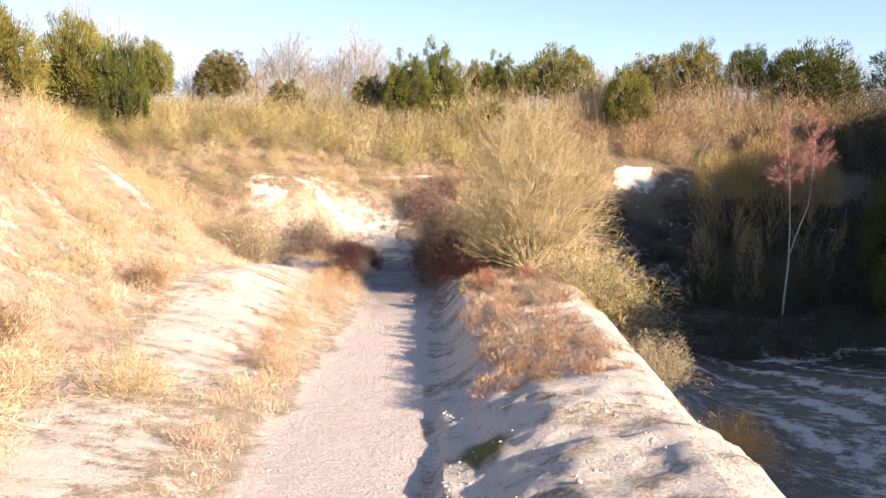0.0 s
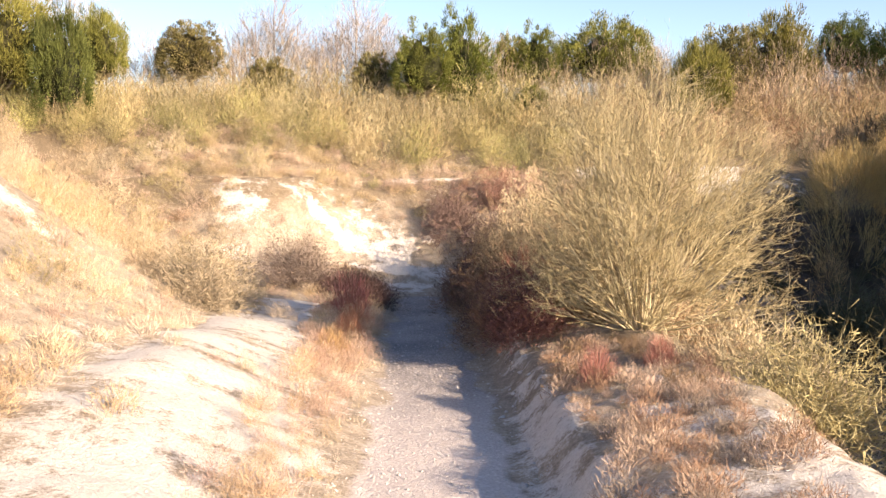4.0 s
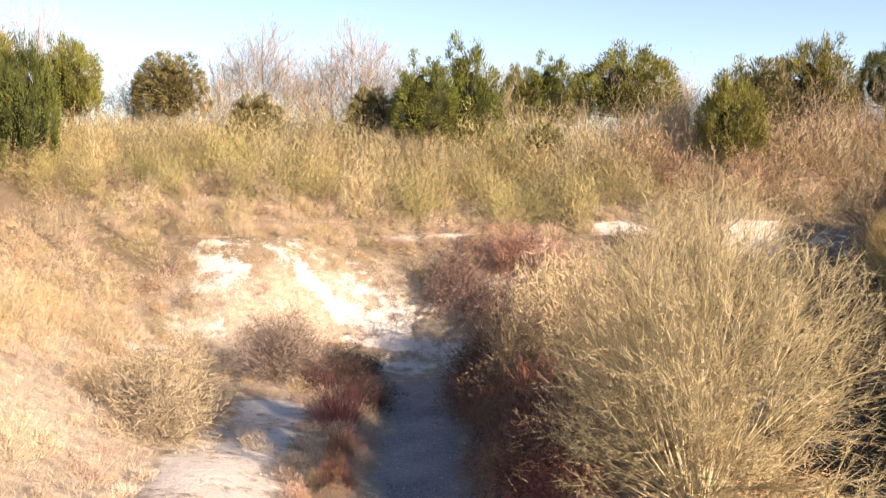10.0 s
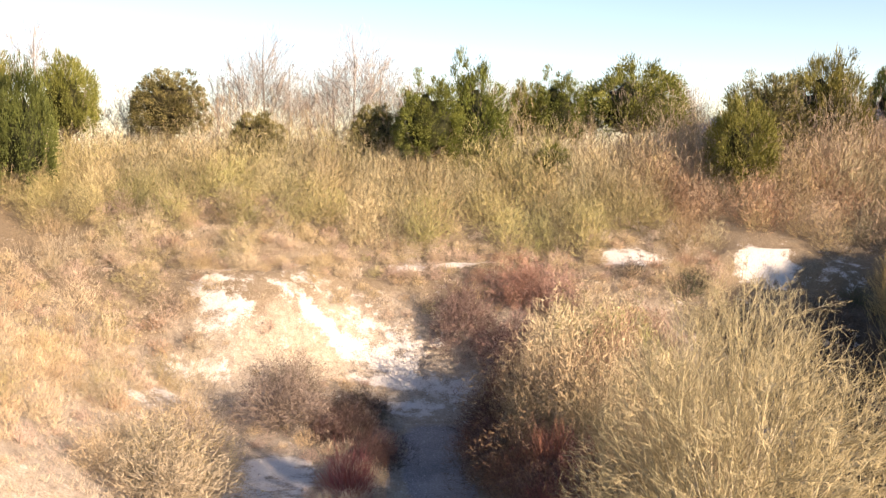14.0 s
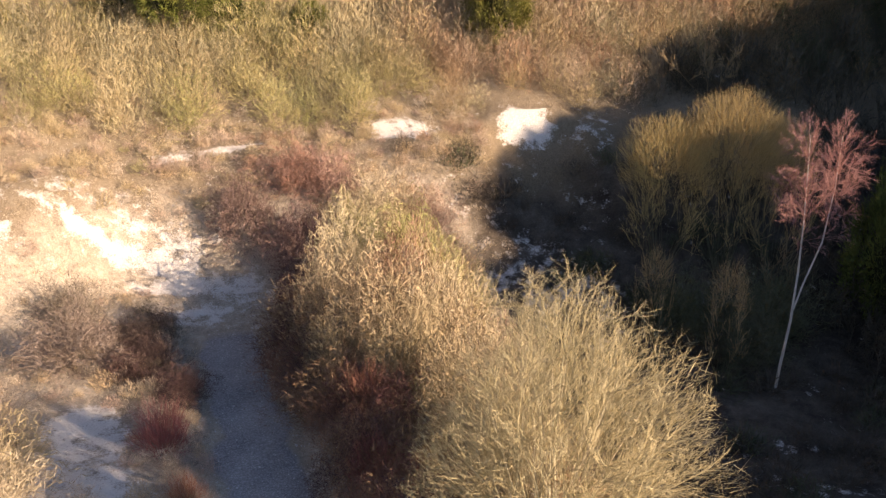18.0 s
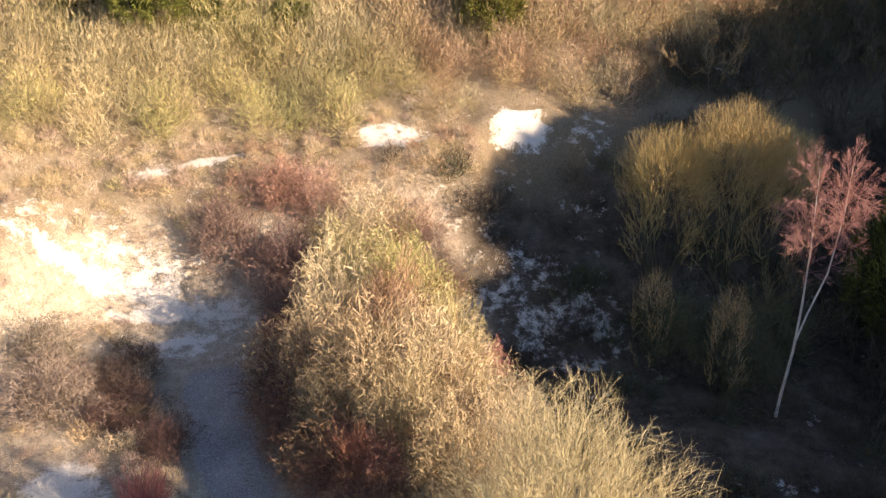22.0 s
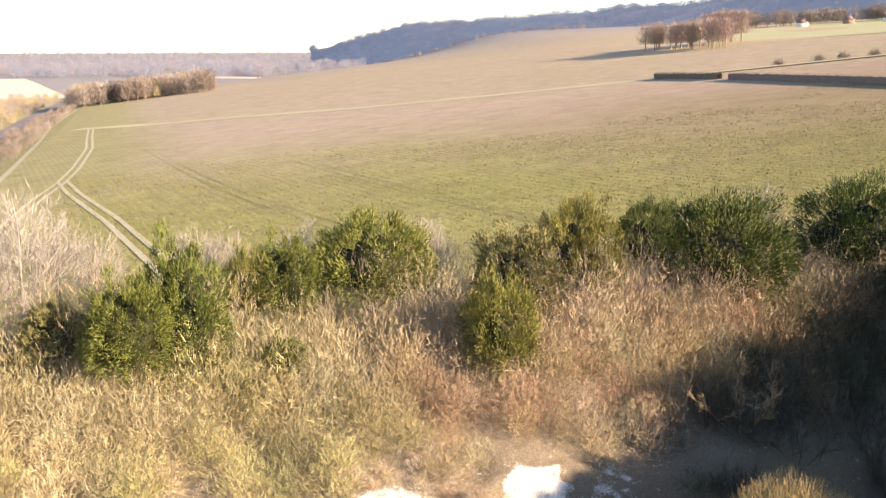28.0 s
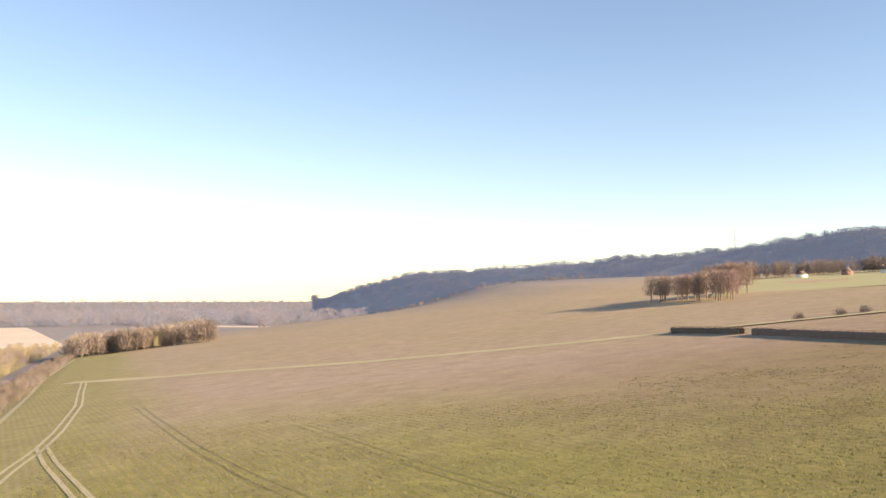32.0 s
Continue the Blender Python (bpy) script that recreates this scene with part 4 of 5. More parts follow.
def shrub(name, x, y, h, tone, style, seed, label, category="shrub", rz=0.0, wide=1.0):
    key = (style, seed % 3)
    if key not in SHRUB:
        r = np.random.default_rng(200 + seed % 3)
        SHRUB[key] = {"round": lambda: fuzz(r, 6000, 0.60, 0.66, 22, 0.02, 0.11, 0.0031, 0.5, 0.3, 0.0028, 9, 0.3), "upright": lambda: fuzz(r, 1700, 0.42, 0.72, 40, 0.9, 0.24, 0.0032, 0.2, 0.1, 0.004, 5),
                      "brush": lambda: fuzz(r, 3600, 0.72, 0.62, 20, 0.35, 0.12, 0.0034, 0.5, 0.25, 0.003, 9, 0.2)}[style]()
    v, f = SHRUB[key]
    t = empty(name, spot(x, y, rz), label, category)
    h = 1.2 * h
    c = put("crown", raw_mesh(name, v[28:], f[f.min(1) >= 28] - 28, tint=np.broadcast_to(tone, (len(v) - 28, 3))), M_TWIG, t)
    c.scale = (h * wide, h * wide, h)
    for k in range(4):
        if (key, k) not in SHRUB:
            SHRUB[key, k] = raw_mesh("stem", v[7 * k:7 * k + 7], f[:9], tint=np.broadcast_to([0.26, 0.20, 0.13], (7, 3)))
        put("stem", SHRUB[key, k], M_TWIG, t).scale = (h * wide, h * wide, h)
    return t


for i, (x, y, h, tone, style, lab) in enumerate((
        # The two near-black brambles have the ridge's shade in their colour.
        (-5.5, 53.8, 2.1, (0.29, 0.115, 0.10), "upright", "dense red-stemmed dogwood beside the track"), (-4.7, 57.5, 1.6, (0.07, 0.038, 0.035), "brush", "red-brown bramble with shade put into its tone"), (-5.8, 59.5, 1.7, (0.075, 0.045, 0.038), "brush", "brown bramble with shade put into its tone"),
        (-4.9, 47.5, 1.3, (0.36, 0.19, 0.10), "upright", "rust coloured dry willowherb beside the track"), (-5.1, 44.0, 1.1, (0.40, 0.24, 0.12), "upright", "rust coloured dry stems beside the track"), (-5.0, 50.3, 1.3, (0.33, 0.16, 0.10), "upright", "rust coloured dry stems beside the track"),
        (-10.4, 49.4, 3.0, TONE["grey"] * 0.9, "round", "straw coloured bare bush on the chalk heap"), (-10.8, 52.0, 3.0, TONE["tan"] * 0.8, "round", "tan bare bush on the chalk heap"), (-11.8, 51.8, 2.4, TONE["grey"] * 0.8, "round", "straw coloured bare bush on the chalk heap"),
        (-8.6, 60.3, 3.0, TONE["drab"] * 0.8, "round", "brown bare bush below the chalk face"), (-11.3, 54.2, 2.9, TONE["drab"] * 0.9, "round", "brown bare bush on the chalk slope"), (-6.4, 61.5, 1.8, (0.085, 0.055, 0.045), "round", "dark bare bush below the chalk face"),
        (1.2, 52.5, 2.4, (0.30, 0.12, 0.09), "upright", "red-stemmed bush beside the track"), (1.6, 47.5, 2.2, (0.22, 0.11, 0.08), "brush", "dark red bramble beside the track"),
        (0.6, 49.0, 1.9, (0.24, 0.10, 0.08), "upright", "dark red stems beside the track"), (0.9, 44.5, 1.8, (0.22, 0.10, 0.08), "brush", "dark red bramble beside the track"), (6.3, 36.6, 3.2, TONE["olive"] * 0.95, "round", "yellow-tan bush on the edge of the bank"), (6.9, 38.4, 3.1, TONE["grey"], "round", "grey-tan bush on the edge of the bank"), (5.6, 39.0, 2.8, TONE["straw"] * 0.9, "brush", "straw coloured bush on the edge of the bank"), (5.9, 43.8, 2.8, TONE["tan"], "round", "tan bush beside the large willow"),
        (1.7, 37.6, 1.0, (0.34, 0.14, 0.12), "upright", "small red-stemmed bush at the track edge"), (3.4, 38.6, 0.9, (0.34, 0.15, 0.12), "upright", "small red-stemmed bush on the bank"),
        (5.5, 24.2, 1.4, TONE["grey"] * 0.85, "round", "small grey-brown bush below the bank"), (6.7, 21.2, 1.3, TONE["tan"] * np.array([1, 0.85, 0.6]), "round", "small golden-brown bush below the bank"), (-10.2, 32.3, 1.2, TONE["brown"], "round", "small brown bush on the slope"),
        (-10.6, 22.6, 1.3, TONE["brown"], "round", "small brown bush on the slope"), (-8.4, 15.2, 2.2, TONE["straw"], "round", "straw coloured bush on the slope foot"), (-6.9, 20.5, 1.4, TONE["tan"], "brush", "tan dry growth at the slope foot"), (-9.2, 19.3, 1.9, TONE["straw"], "round", "straw coloured bush on the slope foot"),
        (-8.2, 11.2, 1.8, TONE["grey"], "round", "grey bare bush on the slope foot"))):
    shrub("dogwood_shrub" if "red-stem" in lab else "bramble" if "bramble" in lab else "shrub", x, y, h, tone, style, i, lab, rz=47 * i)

# the thicket on the ridge, dome by dome: x, y, height, radius, tone
OLD_ROSE, PURPLE, RUSTY = np.array([0.38, 0.245, 0.19]), np.array([0.165, 0.105, 0.09]), np.array([0.32, 0.18, 0.125])
for i, (x, y, top, wide, tone, lab) in enumerate((
        (-1.2, 67.8, 2.9, 2.0, PURPLE, "dark purple-brown bush at the head of the track"), (1.3, 66.3, 2.5, 1.6, PURPLE * 1.35, "dark brown bush at the head of the track"), (1.5, 69.2, 2.1, 1.9, RUSTY, "rust-red bush on the bench"),
        (3.1, 68.6, 2.3, 1.7, OLD_ROSE * 0.95, "rose-brown bush on the bench"), (5.0, 67.0, 3.1, 2.2, TONE["straw"] * 0.88, "pale tan bush on the ridge"), (3.4, 64.9, 3.4, 1.7, TONE["olive"] * 0.95, "olive bare bush on the ridge"),
        (7.7, 67.2, 2.0, 1.5, OLD_ROSE * 0.9, "rose-brown bush on the edge of the pit"), (8.2, 65.0, 1.8, 1.3, OLD_ROSE * 0.9, "rose-brown bush on the edge of the pit"), (5.4, 62.6, 3.8, 2.0, TONE["lime"] * 1.05, "yellow-green bare bush on the ridge"),
        (7.2, 62.8, 2.2, 1.5, TONE["olive"], "olive bare bush on the ridge"), (2.3, 61.0, 4.2, 2.2, TONE["straw"] * 0.95, "domed straw coloured bush on the ridge"), (4.4, 59.4, 3.9, 1.9, RUSTY * 0.9, "rust-brown bush on the ridge"),
        (0.8, 58.4, 3.6, 1.8, TONE["tan"] * 0.8, "open twiggy brown bush beside the track"), (2.6, 56.0, 4.2, 2.4, TONE["tan"] * 0.95, "broad tan bush on the ridge"), (6.2, 58.9, 3.5, 1.9, TONE["olive"] * 1.08, "olive bare bush on the ridge"),
        (7.7, 57.0, 2.6, 1.7, TONE["straw"] * 0.9, "straw coloured bush on the ridge"), (8.7, 60.2, 1.6, 1.1, (0.40, 0.19, 0.17), "rose-red low bush on the edge of the pit"), (9.1, 57.9, 1.5, 1.0, (0.38, 0.19, 0.16), "rose-red low bush on the edge of the pit"),
        (0.7, 55.4, 2.6, 1.4, TONE["tan"] * 0.75, "brown twiggy bush beside the track"), (4.9, 55.6, 4.2, 2.0, TONE["straw"] * 0.9, "straw coloured bush on the ridge"), (7.0, 54.4, 2.6, 1.7, TONE["straw"] * 0.85, "straw coloured bush on the ridge"),
        (3.1, 53.2, 3.9, 1.8, TONE["tan"] * 0.75, "brown bush on the ridge"), (2.0, 51.6, 1.8, 1.5, (0.19, 0.085, 0.07), "dark wine-red bush beside the track"), (1.1, 53.6, 1.5, 1.2, (0.18, 0.085, 0.07), "dark wine-red bush beside the track"),
        (3.8, 50.6, 3.6, 1.8, TONE["tan"] * 0.85, "tan bare bush on the ridge"), (5.7, 51.6, 3.7, 2.0, TONE["straw"] * 0.85, "straw coloured bush on the ridge"), (0.9, 63.4, 2.3, 1.5, PURPLE * 1.1, "dark brown bush beside the track"),
        (0.5, 60.9, 1.7, 1.3, (0.16, 0.08, 0.065), "dark wine-red bush beside the track"), (6.6, 65.0, 2.4, 1.4, TONE["tan"], "tan bare bush on the ridge"), (4.0, 47.6, 3.3, 1.7, TONE["tan"] * 0.8, "tan bare bush on the ridge"),
        (-8.8, 63.6, 2.0, 1.7, TONE["drab"] * 0.75, "brown bare bush below the chalk face"),
        # Pit bushes: olive lowered to about a third, shade included in the tone.
        (18.2, 61.4, 3.2, 2.2, (0.11, 0.11, 0.055), "olive thicket bush in the pit, shade put into its tone"), (20.6, 60.4, 3.6, 2.3, (0.12, 0.115, 0.06), "olive thicket bush in the pit, shade put into its tone"), (22.9, 60.0, 3.4, 2.2, (0.11, 0.105, 0.055), "olive thicket bush in the pit, shade put into its tone"), (20.0, 57.6, 2.6, 2.0, (0.09, 0.09, 0.045), "olive thicket bush in the pit, shade put into its tone"))):
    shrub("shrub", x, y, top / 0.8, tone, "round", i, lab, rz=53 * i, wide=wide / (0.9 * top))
for i in range(10):
    y = 46.0 + 1.7 * i
    shrub("bramble", path_right(y) + 1.6 + 0.5 * math.sin(7 * i), y, 2.0 + 0.3 * math.sin(4 * i), [(0.20, 0.10, 0.075), (0.26, 0.13, 0.09), (0.17, 0.10, 0.07)][i % 3], "brush", i, "dark red-brown bramble crowding the track", rz=53 * i)

# sallows in the shaded pit, their golden tops in the sun
for i, (x, y, h, w) in enumerate(((22.1, 63.6, 9.5, 3.0), (18.9, 64.2, 7.9, 2.5), (24.9, 63.6, 8.2, 2.0), (16.6, 60.6, 5.2, 0.9), (18.6, 57.6, 5.6, 1.0))):
    big_tree("sallow_tree", 90 + i, 34 if i < 3 else 14, (7, 8), h, w, 0.02, (0.42, 0.30, 0.13), "leafless sallow with golden twigs growing in the shaded pit", spot(x, y),
             dict(n=int((1500 if i < 3 else 800) * w * w), rx=w, rz=h * 0.36, up=0.8, length=0.55, w=0.0062, stray=0.33, inner=0.55, lobes=0.1), limb=(0.10, 0.09, 0.05), lean=0.62, round_at=(h * 0.64, h * 0.36, w),
             spread=0.34, up=0.2, ratio=0.36, along=(0.5, 1.0), thin=0.5, fat=1.6, wild=1.2)

# ---- low growth ----
r = np.random.default_rng(31)
p = np.concatenate([jitter_grid(r, -21, -4.0, 5, 66, 0.36), jitter_grid(r, 0.9, 7.0, 8, 46, 0.28), jitter_grid(r, -20, 12, 65, 73.5, 0.36)])
keep = (p[:, 0] < path_left(p[:, 1]) - 0.3) | (p[:, 0] > path_right(p[:, 1]) + 1.2) | (p[:, 1] > 66)
ck = cover(p[:, 0], p[:, 1])[1]
keep &= (ck + r.uniform(-0.25, 0.25, len(p)) < 0.34) & (fbm(p[:, 0], p[:, 1], 4.0, 3, 41) + r.normal(0, 0.3, len(p)) > -0.45 - 0.6 * (p[:, 1] > 65))
p = p[keep]
bank = ((p[:, 0] > 0) & (p[:, 1] < 46))[:, None]
v, f, t = scatter(TUFTS, p, r.uniform(0.3, 0.85, len(p)) * np.where(bank[:, 0], 0.6, 1.0), np.where(bank, pick(r, len(p), "rose grey tan rose olive rose rust", p[:, 0] * 3, p[:, 1] * 3), pick(r, len(p), "pale straw pale grey rose straw", p[:, 0], p[:, 1])), 32)
put("dry_grass", raw_mesh("dry_grass", v, f, tint=t), M_GRASS, label="dry straw coloured grass and dead stems on the chalk", category="grass", kind="stuff")
p = np.concatenate([jitter_grid(r, -22, -5, 6, 66, 1.4), jitter_grid(r, -20, 12, 69.0, 74.5, 1.05), jitter_grid(r, -7.5, -4.2, 28, 62, 1.2)])
keep = (cover(p[:, 0], p[:, 1])[1] + r.uniform(-0.2, 0.2, len(p)) < 0.40)
p = p[keep]
bench = np.concatenate([jitter_grid(r, -20, 12, 68.8, 73.5, 1.0), jitter_grid(r, -24, -13, 58, 70, 1.2)])
bench = bench[cover(bench[:, 0], bench[:, 1])[1] + r.uniform(-0.2, 0.2, len(bench)) < 0.55]
scrub("bench_growth", bench, 1.8, 3.8, "tan rust tan rose olive tan", 36, "low tan and rust coloured growth on the quarry bench", LOW)
q3 = jitter_grid(r, 1.2, 5.0, 20, 42, 0.55)
q3 = q3[(fbm(q3[:, 0], q3[:, 1], 5, 3, 45) > -0.5) & (q3[:, 0] < 4.2 + 1.2 * sm(36, 40, q3[:, 1]))]
scrub("bank_growth", q3, 0.9, 2.5, "rust brown rose rust drab rust", 38, "dead pinkish brown stems on the chalk bank", LOW)
scrub("low_scrub", p, 1.2, 3.4, "pale straw rose pale tan straw rose", 33, "low tan and rust coloured dead growth on the banks", LOW)
# Pit growth in near-black tones that carry the shade.
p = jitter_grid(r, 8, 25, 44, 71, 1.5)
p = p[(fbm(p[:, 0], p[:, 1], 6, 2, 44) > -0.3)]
scrub("pit_scrub", p, 3.0, 6.5, "dark ivy dark dark ivy", 34, "brown bramble and dead growth in the pit, shade put into its tones", LOW)


def lumps(n, seed):
    """Rough six-cornered stones of unit size."""
    q = np.random.default_rng(seed)
    b = np.array([[1, 0, 0], [-1, 0, 0], [0, 1, 0], [0, -1, 0], [0, 0, 0.7], [0, 0, -0.7]], float)
    f = np.array([[0, 2, 4], [2, 1, 4], [1, 3, 4], [3, 0, 4], [2, 0, 5], [1, 2, 5], [3, 1, 5], [0, 3, 5]])
    return [(b * q.uniform(0.6, 1.3, b.shape) + q.normal(0, 0.12, b.shape), f) for _ in range(n)]


p = np.concatenate([np.stack([r.uniform(-4.4, -2.9, 700), r.uniform(9, 64, 700)], -1), np.stack([r.uniform(-4.0, -0.6, 1300), r.uniform(30, 66, 1300)], -1), np.stack([r.normal(-0.1, 0.5, 900), r.uniform(9, 60, 900)], -1), np.stack([r.normal(3.5, 2, 900), r.uniform(9, 42, 900)], -1), np.stack([r.normal(-7, 3.5, 1200), r.uniform(12, 70, 1200)], -1)])
v, f, t = scatter(lumps(8, 3), p, r.lognormal(-3.8, 0.45, len(p)).clip(0.012, 0.07), np.ones((len(p), 3)), 35)
p2 = np.concatenate([np.stack([r.normal(0.0, 0.25, 140), r.uniform(9, 44, 140)], -1), np.stack([r.normal(3.2, 1.4, 50), r.uniform(9, 38, 50)], -1)])
v2, f2, t2 = scatter(lumps(8, 5), p2, r.lognormal(-3.1, 0.45, len(p2)).clip(0.03, 0.13), np.ones((len(p2), 3)), 37)
put("chalk_lumps", raw_mesh("chalk_lumps", v2, f2), M_RUBBLE, label="fallen chalk lumps along the foot of the bank", category="stones", kind="stuff")
put("chalk_rubble", raw_mesh("chalk_rubble", v, f), M_RUBBLE, label="loose white chalk lumps on the track and banks", category="stones", kind="stuff")


# ---- the open country beyond the rim ----
def strip(name, pts, width, mat, label, dz=0.06, n=120):
    pts = np.array(pts, float)
    d = np.r_[0, np.cumsum(np.linalg.norm(np.diff(pts, axis=0), axis=1))]
    u = np.linspace(0, d[-1], n)
    c = np.stack([np.interp(u, d, pts[:, 0]), np.interp(u, d, pts[:, 1])], -1)
    for _ in range(6):
        c[1:-1] = (c[:-2] + 2 * c[1:-1] + c[2:]) / 4
    t = unit(np.gradient(c, axis=0))
    o = np.stack([-t[:, 1], t[:, 0]], -1) * width / 2
    a, b = c + o, c - o
    v = np.concatenate([np.c_[a, land_z(a[:, 0], a[:, 1]) + dz], np.c_[b, land_z(b[:, 0], b[:, 1]) + dz]])
    i = np.arange(n - 1)
    return put(name, raw_mesh(name, v, quads=np.stack([i, i + 1, i + 1 + n, i + n], -1)), mat, label=label, category=name.replace("_", " "), kind="structure")


def offset(pts, d):
    pts = np.array(pts, float)
    t = unit(np.gradient(pts, axis=0))
    return pts + np.stack([-t[:, 1], t[:, 0]], -1) * d


M_RUT = plain("bare_rut", (0.44, 0.37, 0.20), (0.58, 0.49, 0.29), 0.3, bmp=0, island=0)
M_TRAM = plain("tramline", (0.24, 0.205, 0.08), (0.34, 0.29, 0.12), 0.3, bmp=0, island=0)
M_VERGE = plain("dry_verge", (0.42, 0.36, 0.18), (0.53, 0.45, 0.25), 0.08, bmp=0, island=0)
M_PALE = plain("stubble_field", (0.50, 0.42, 0.31), (0.66, 0.56, 0.44), 0.02, bmp=0, island=0)
M_LEA = plain("winter_wheat", (0.33, 0.31, 0.14), (0.40, 0.37, 0.18), 0.02, bmp=0, island=0)
LANE = [(-16, 452), (-15, 400), (-13, 336), (-14, 268), (-15.5, 237), (-18, 214), (-20, 180), (-20, 130)]
FORK = [(-15.3, 240), (-12, 214), (-5, 171), (-1, 141), (3, 112)]
for pts in (LANE, FORK):
    for d in (-0.9, 0.9):
        strip("farm_track", offset(pts, d), 0.75, M_RUT, "pale bare wheel track across the field")
for pts in ([(3, 300), (4, 281), (10, 206), (14, 171), (20, 133), (26, 104)], [(28, 215), (30, 189), (33, 151), (37, 119), (41, 98)]):
    for d in (-0.85, 0.85):
        strip("tramline", offset(pts, d), 0.17, M_TRAM, "dark tractor tramline in the young crop")
strip("field_verge", [(-22, 462), (-16, 455), (34, 405), (73, 351), (112, 317), (150, 291)], 8.0, M_VERGE, "pale dry grass strip between two fields", 0.07)
strip("field_verge", [(150, 291), (182, 268), (230, 235), (300, 190)], 5.0, M_VERGE, "pale dry grass strip beside the hedge", 0.3)
strip("field_verge", [(-30, 120), (-30, 273), (-33, 403), (-36, 530), (-33, 745)], 1.6, M_VERGE, "pale dry grass edge of the field", 0.07)
strip("wheat_field", [(330, 420), (480, 620), (900, 820)], 130.0, M_LEA, "green winter wheat before the houses", 0.4)
strip("stubble_field", [(-100, 1150), (-190, 1650)], 90.0, M_PALE, "pale stubble field beyond the railway", 0.3)
strip("stubble_field", [(125, 1640), (330, 1500)], 60.0, M_PALE, "pale stubble field before the woods", 0.3)
strip("stubble_field", [(330, 1500), (560, 1400)], 30.0, M_PALE, "pale stubble field below the hill", 0.4)

# railway
M_BALLAST = plain("ballast", (0.14, 0.11, 0.095), (0.27, 0.22, 0.19), 0.5, bmp=0, island=0)
M_RAIL = plain("rail_steel", (0.22, 0.17, 0.14), (0.36, 0.31, 0.27), 1.0, 0.4, 0.8, bmp=0, island=0)
LINE = np.array([(-57, 60), (-57, 300), (-57, 500), (-59, 716), (-58, 1060), (-50, 1500)], float)
strip("railway_bed", LINE, 10.5, M_BALLAST, "brown ballast bed of a double track railway", 0.6)
for d in (-2.6, -1.1, 1.1, 2.6):
    strip("rail", offset(LINE, d), 0.16, M_RAIL, "steel rail on the railway bed", 0.8)

FARTREE = []
for i in range(5):
    q = np.random.default_rng(300 + i)
    n = 200
    A = np.concatenate([q.normal(0, 0.2, (n, 2)), q.uniform(0.10, 0.85, (n, 1))], 1)
    FARTREE.append(joined([cones(np.array([[0, 0, -0.05]]), np.array([[0, 0, 0.9]]), 0.03), slivers(A, A + unit(A * [1.4, 1.4, 0] + q.normal(0, 0.35, (n, 3)) + [0, 0, 0.5]) * q.uniform(0.06, 0.16, (n, 1)), 0.022)]))


WOODTREE = []
for i in range(5):
    q = np.random.default_rng(310 + i)
    n = 260
    A = np.concatenate([q.normal(0, 0.13, (n, 2)), q.uniform(0.12, 0.78, (n, 1))], 1)
    WOODTREE.append(joined([cones(np.array([[0, 0, -0.05]]), np.array([[0, 0, 0.9]]), 0.018), slivers(A, A + unit(A * [1.8, 1.8, 0] + q.normal(0, 0.4, (n, 3)) + [0, 0, 0.6]) * q.uniform(0.10, 0.26, (n, 1)), 0.0075)]))


def woods(name, pts, lo, hi, names, seed, label, mat=None):
    q = np.random.default_rng(seed)
    v, f, t = scatter(FARTREE if mat else WOODTREE, pts, q.uniform(lo, hi, len(pts)), pick(q, len(pts), names, pts[:, 0] / 12, pts[:, 1] / 12), seed)
    return put(name, raw_mesh(name, v, f, tint=t), mat or M_TWIG, label=label, category="wood", kind="stuff")


q = np.random.default_rng(50)
p = np.stack([q.uniform(-51, -34, 560), q.uniform(170, 770, 560)], -1)
woods("railway_scrub", p, 2.0, 4.5, "drab dun drab ash", 51, "reddish brown scrub along the railway bank")
p = np.stack([q.uniform(-110, -64, 420), q.uniform(330, 1100, 420)], -1)
woods("trackside_trees", p, 4, 11, "drab ash olive drab", 52, "tan bare trees beyond the railway")
p = np.stack([q.uniform(-40, 62, 300), 760 + q.uniform(0, 90, 300)], -1)
woods("field_corner_wood", p, 7, 20, "ash dun drab ash olive dun drab", 53, "bare and evergreen trees at the field corner")
p = np.concatenate([np.stack([q.uniform(-700, 420, 800), q.uniform(1650, 2300, 800)], -1), np.stack([q.uniform(-1500, 1400, 700), q.uniform(2600, 4200, 700)], -1)])
M_HAZE = tinted("haze_glow_wood", 0.9)
# Haze over the valley is put in as a weak bluish emission.
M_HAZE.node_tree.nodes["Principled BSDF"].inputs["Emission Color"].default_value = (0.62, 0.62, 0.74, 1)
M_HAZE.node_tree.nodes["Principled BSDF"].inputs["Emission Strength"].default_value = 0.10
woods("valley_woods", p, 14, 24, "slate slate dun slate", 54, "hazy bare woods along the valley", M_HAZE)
p = np.stack([q.uniform(150, 900, 160), 0 * np.arange(160)], -1)
p[:, 1] = 1180 + 0.25 * p[:, 0] + q.uniform(-30, 60, 160)
woods("hedgerow_trees", p, 3, 8, "dun drab", 55, "scattered hedge trees below the hill")
p = np.stack([q.uniform(480, 660, 130), 0 * np.arange(130)], -1)
p[:, 1] = 735 - 0.45 * (p[:, 0] - 480) + q.uniform(0, 45, 130)
woods("farm_trees", p, 10, 17, "drab dun drab", 56, "bare trees round the farmhouses")

# copse of tall beeches
BEECH = []
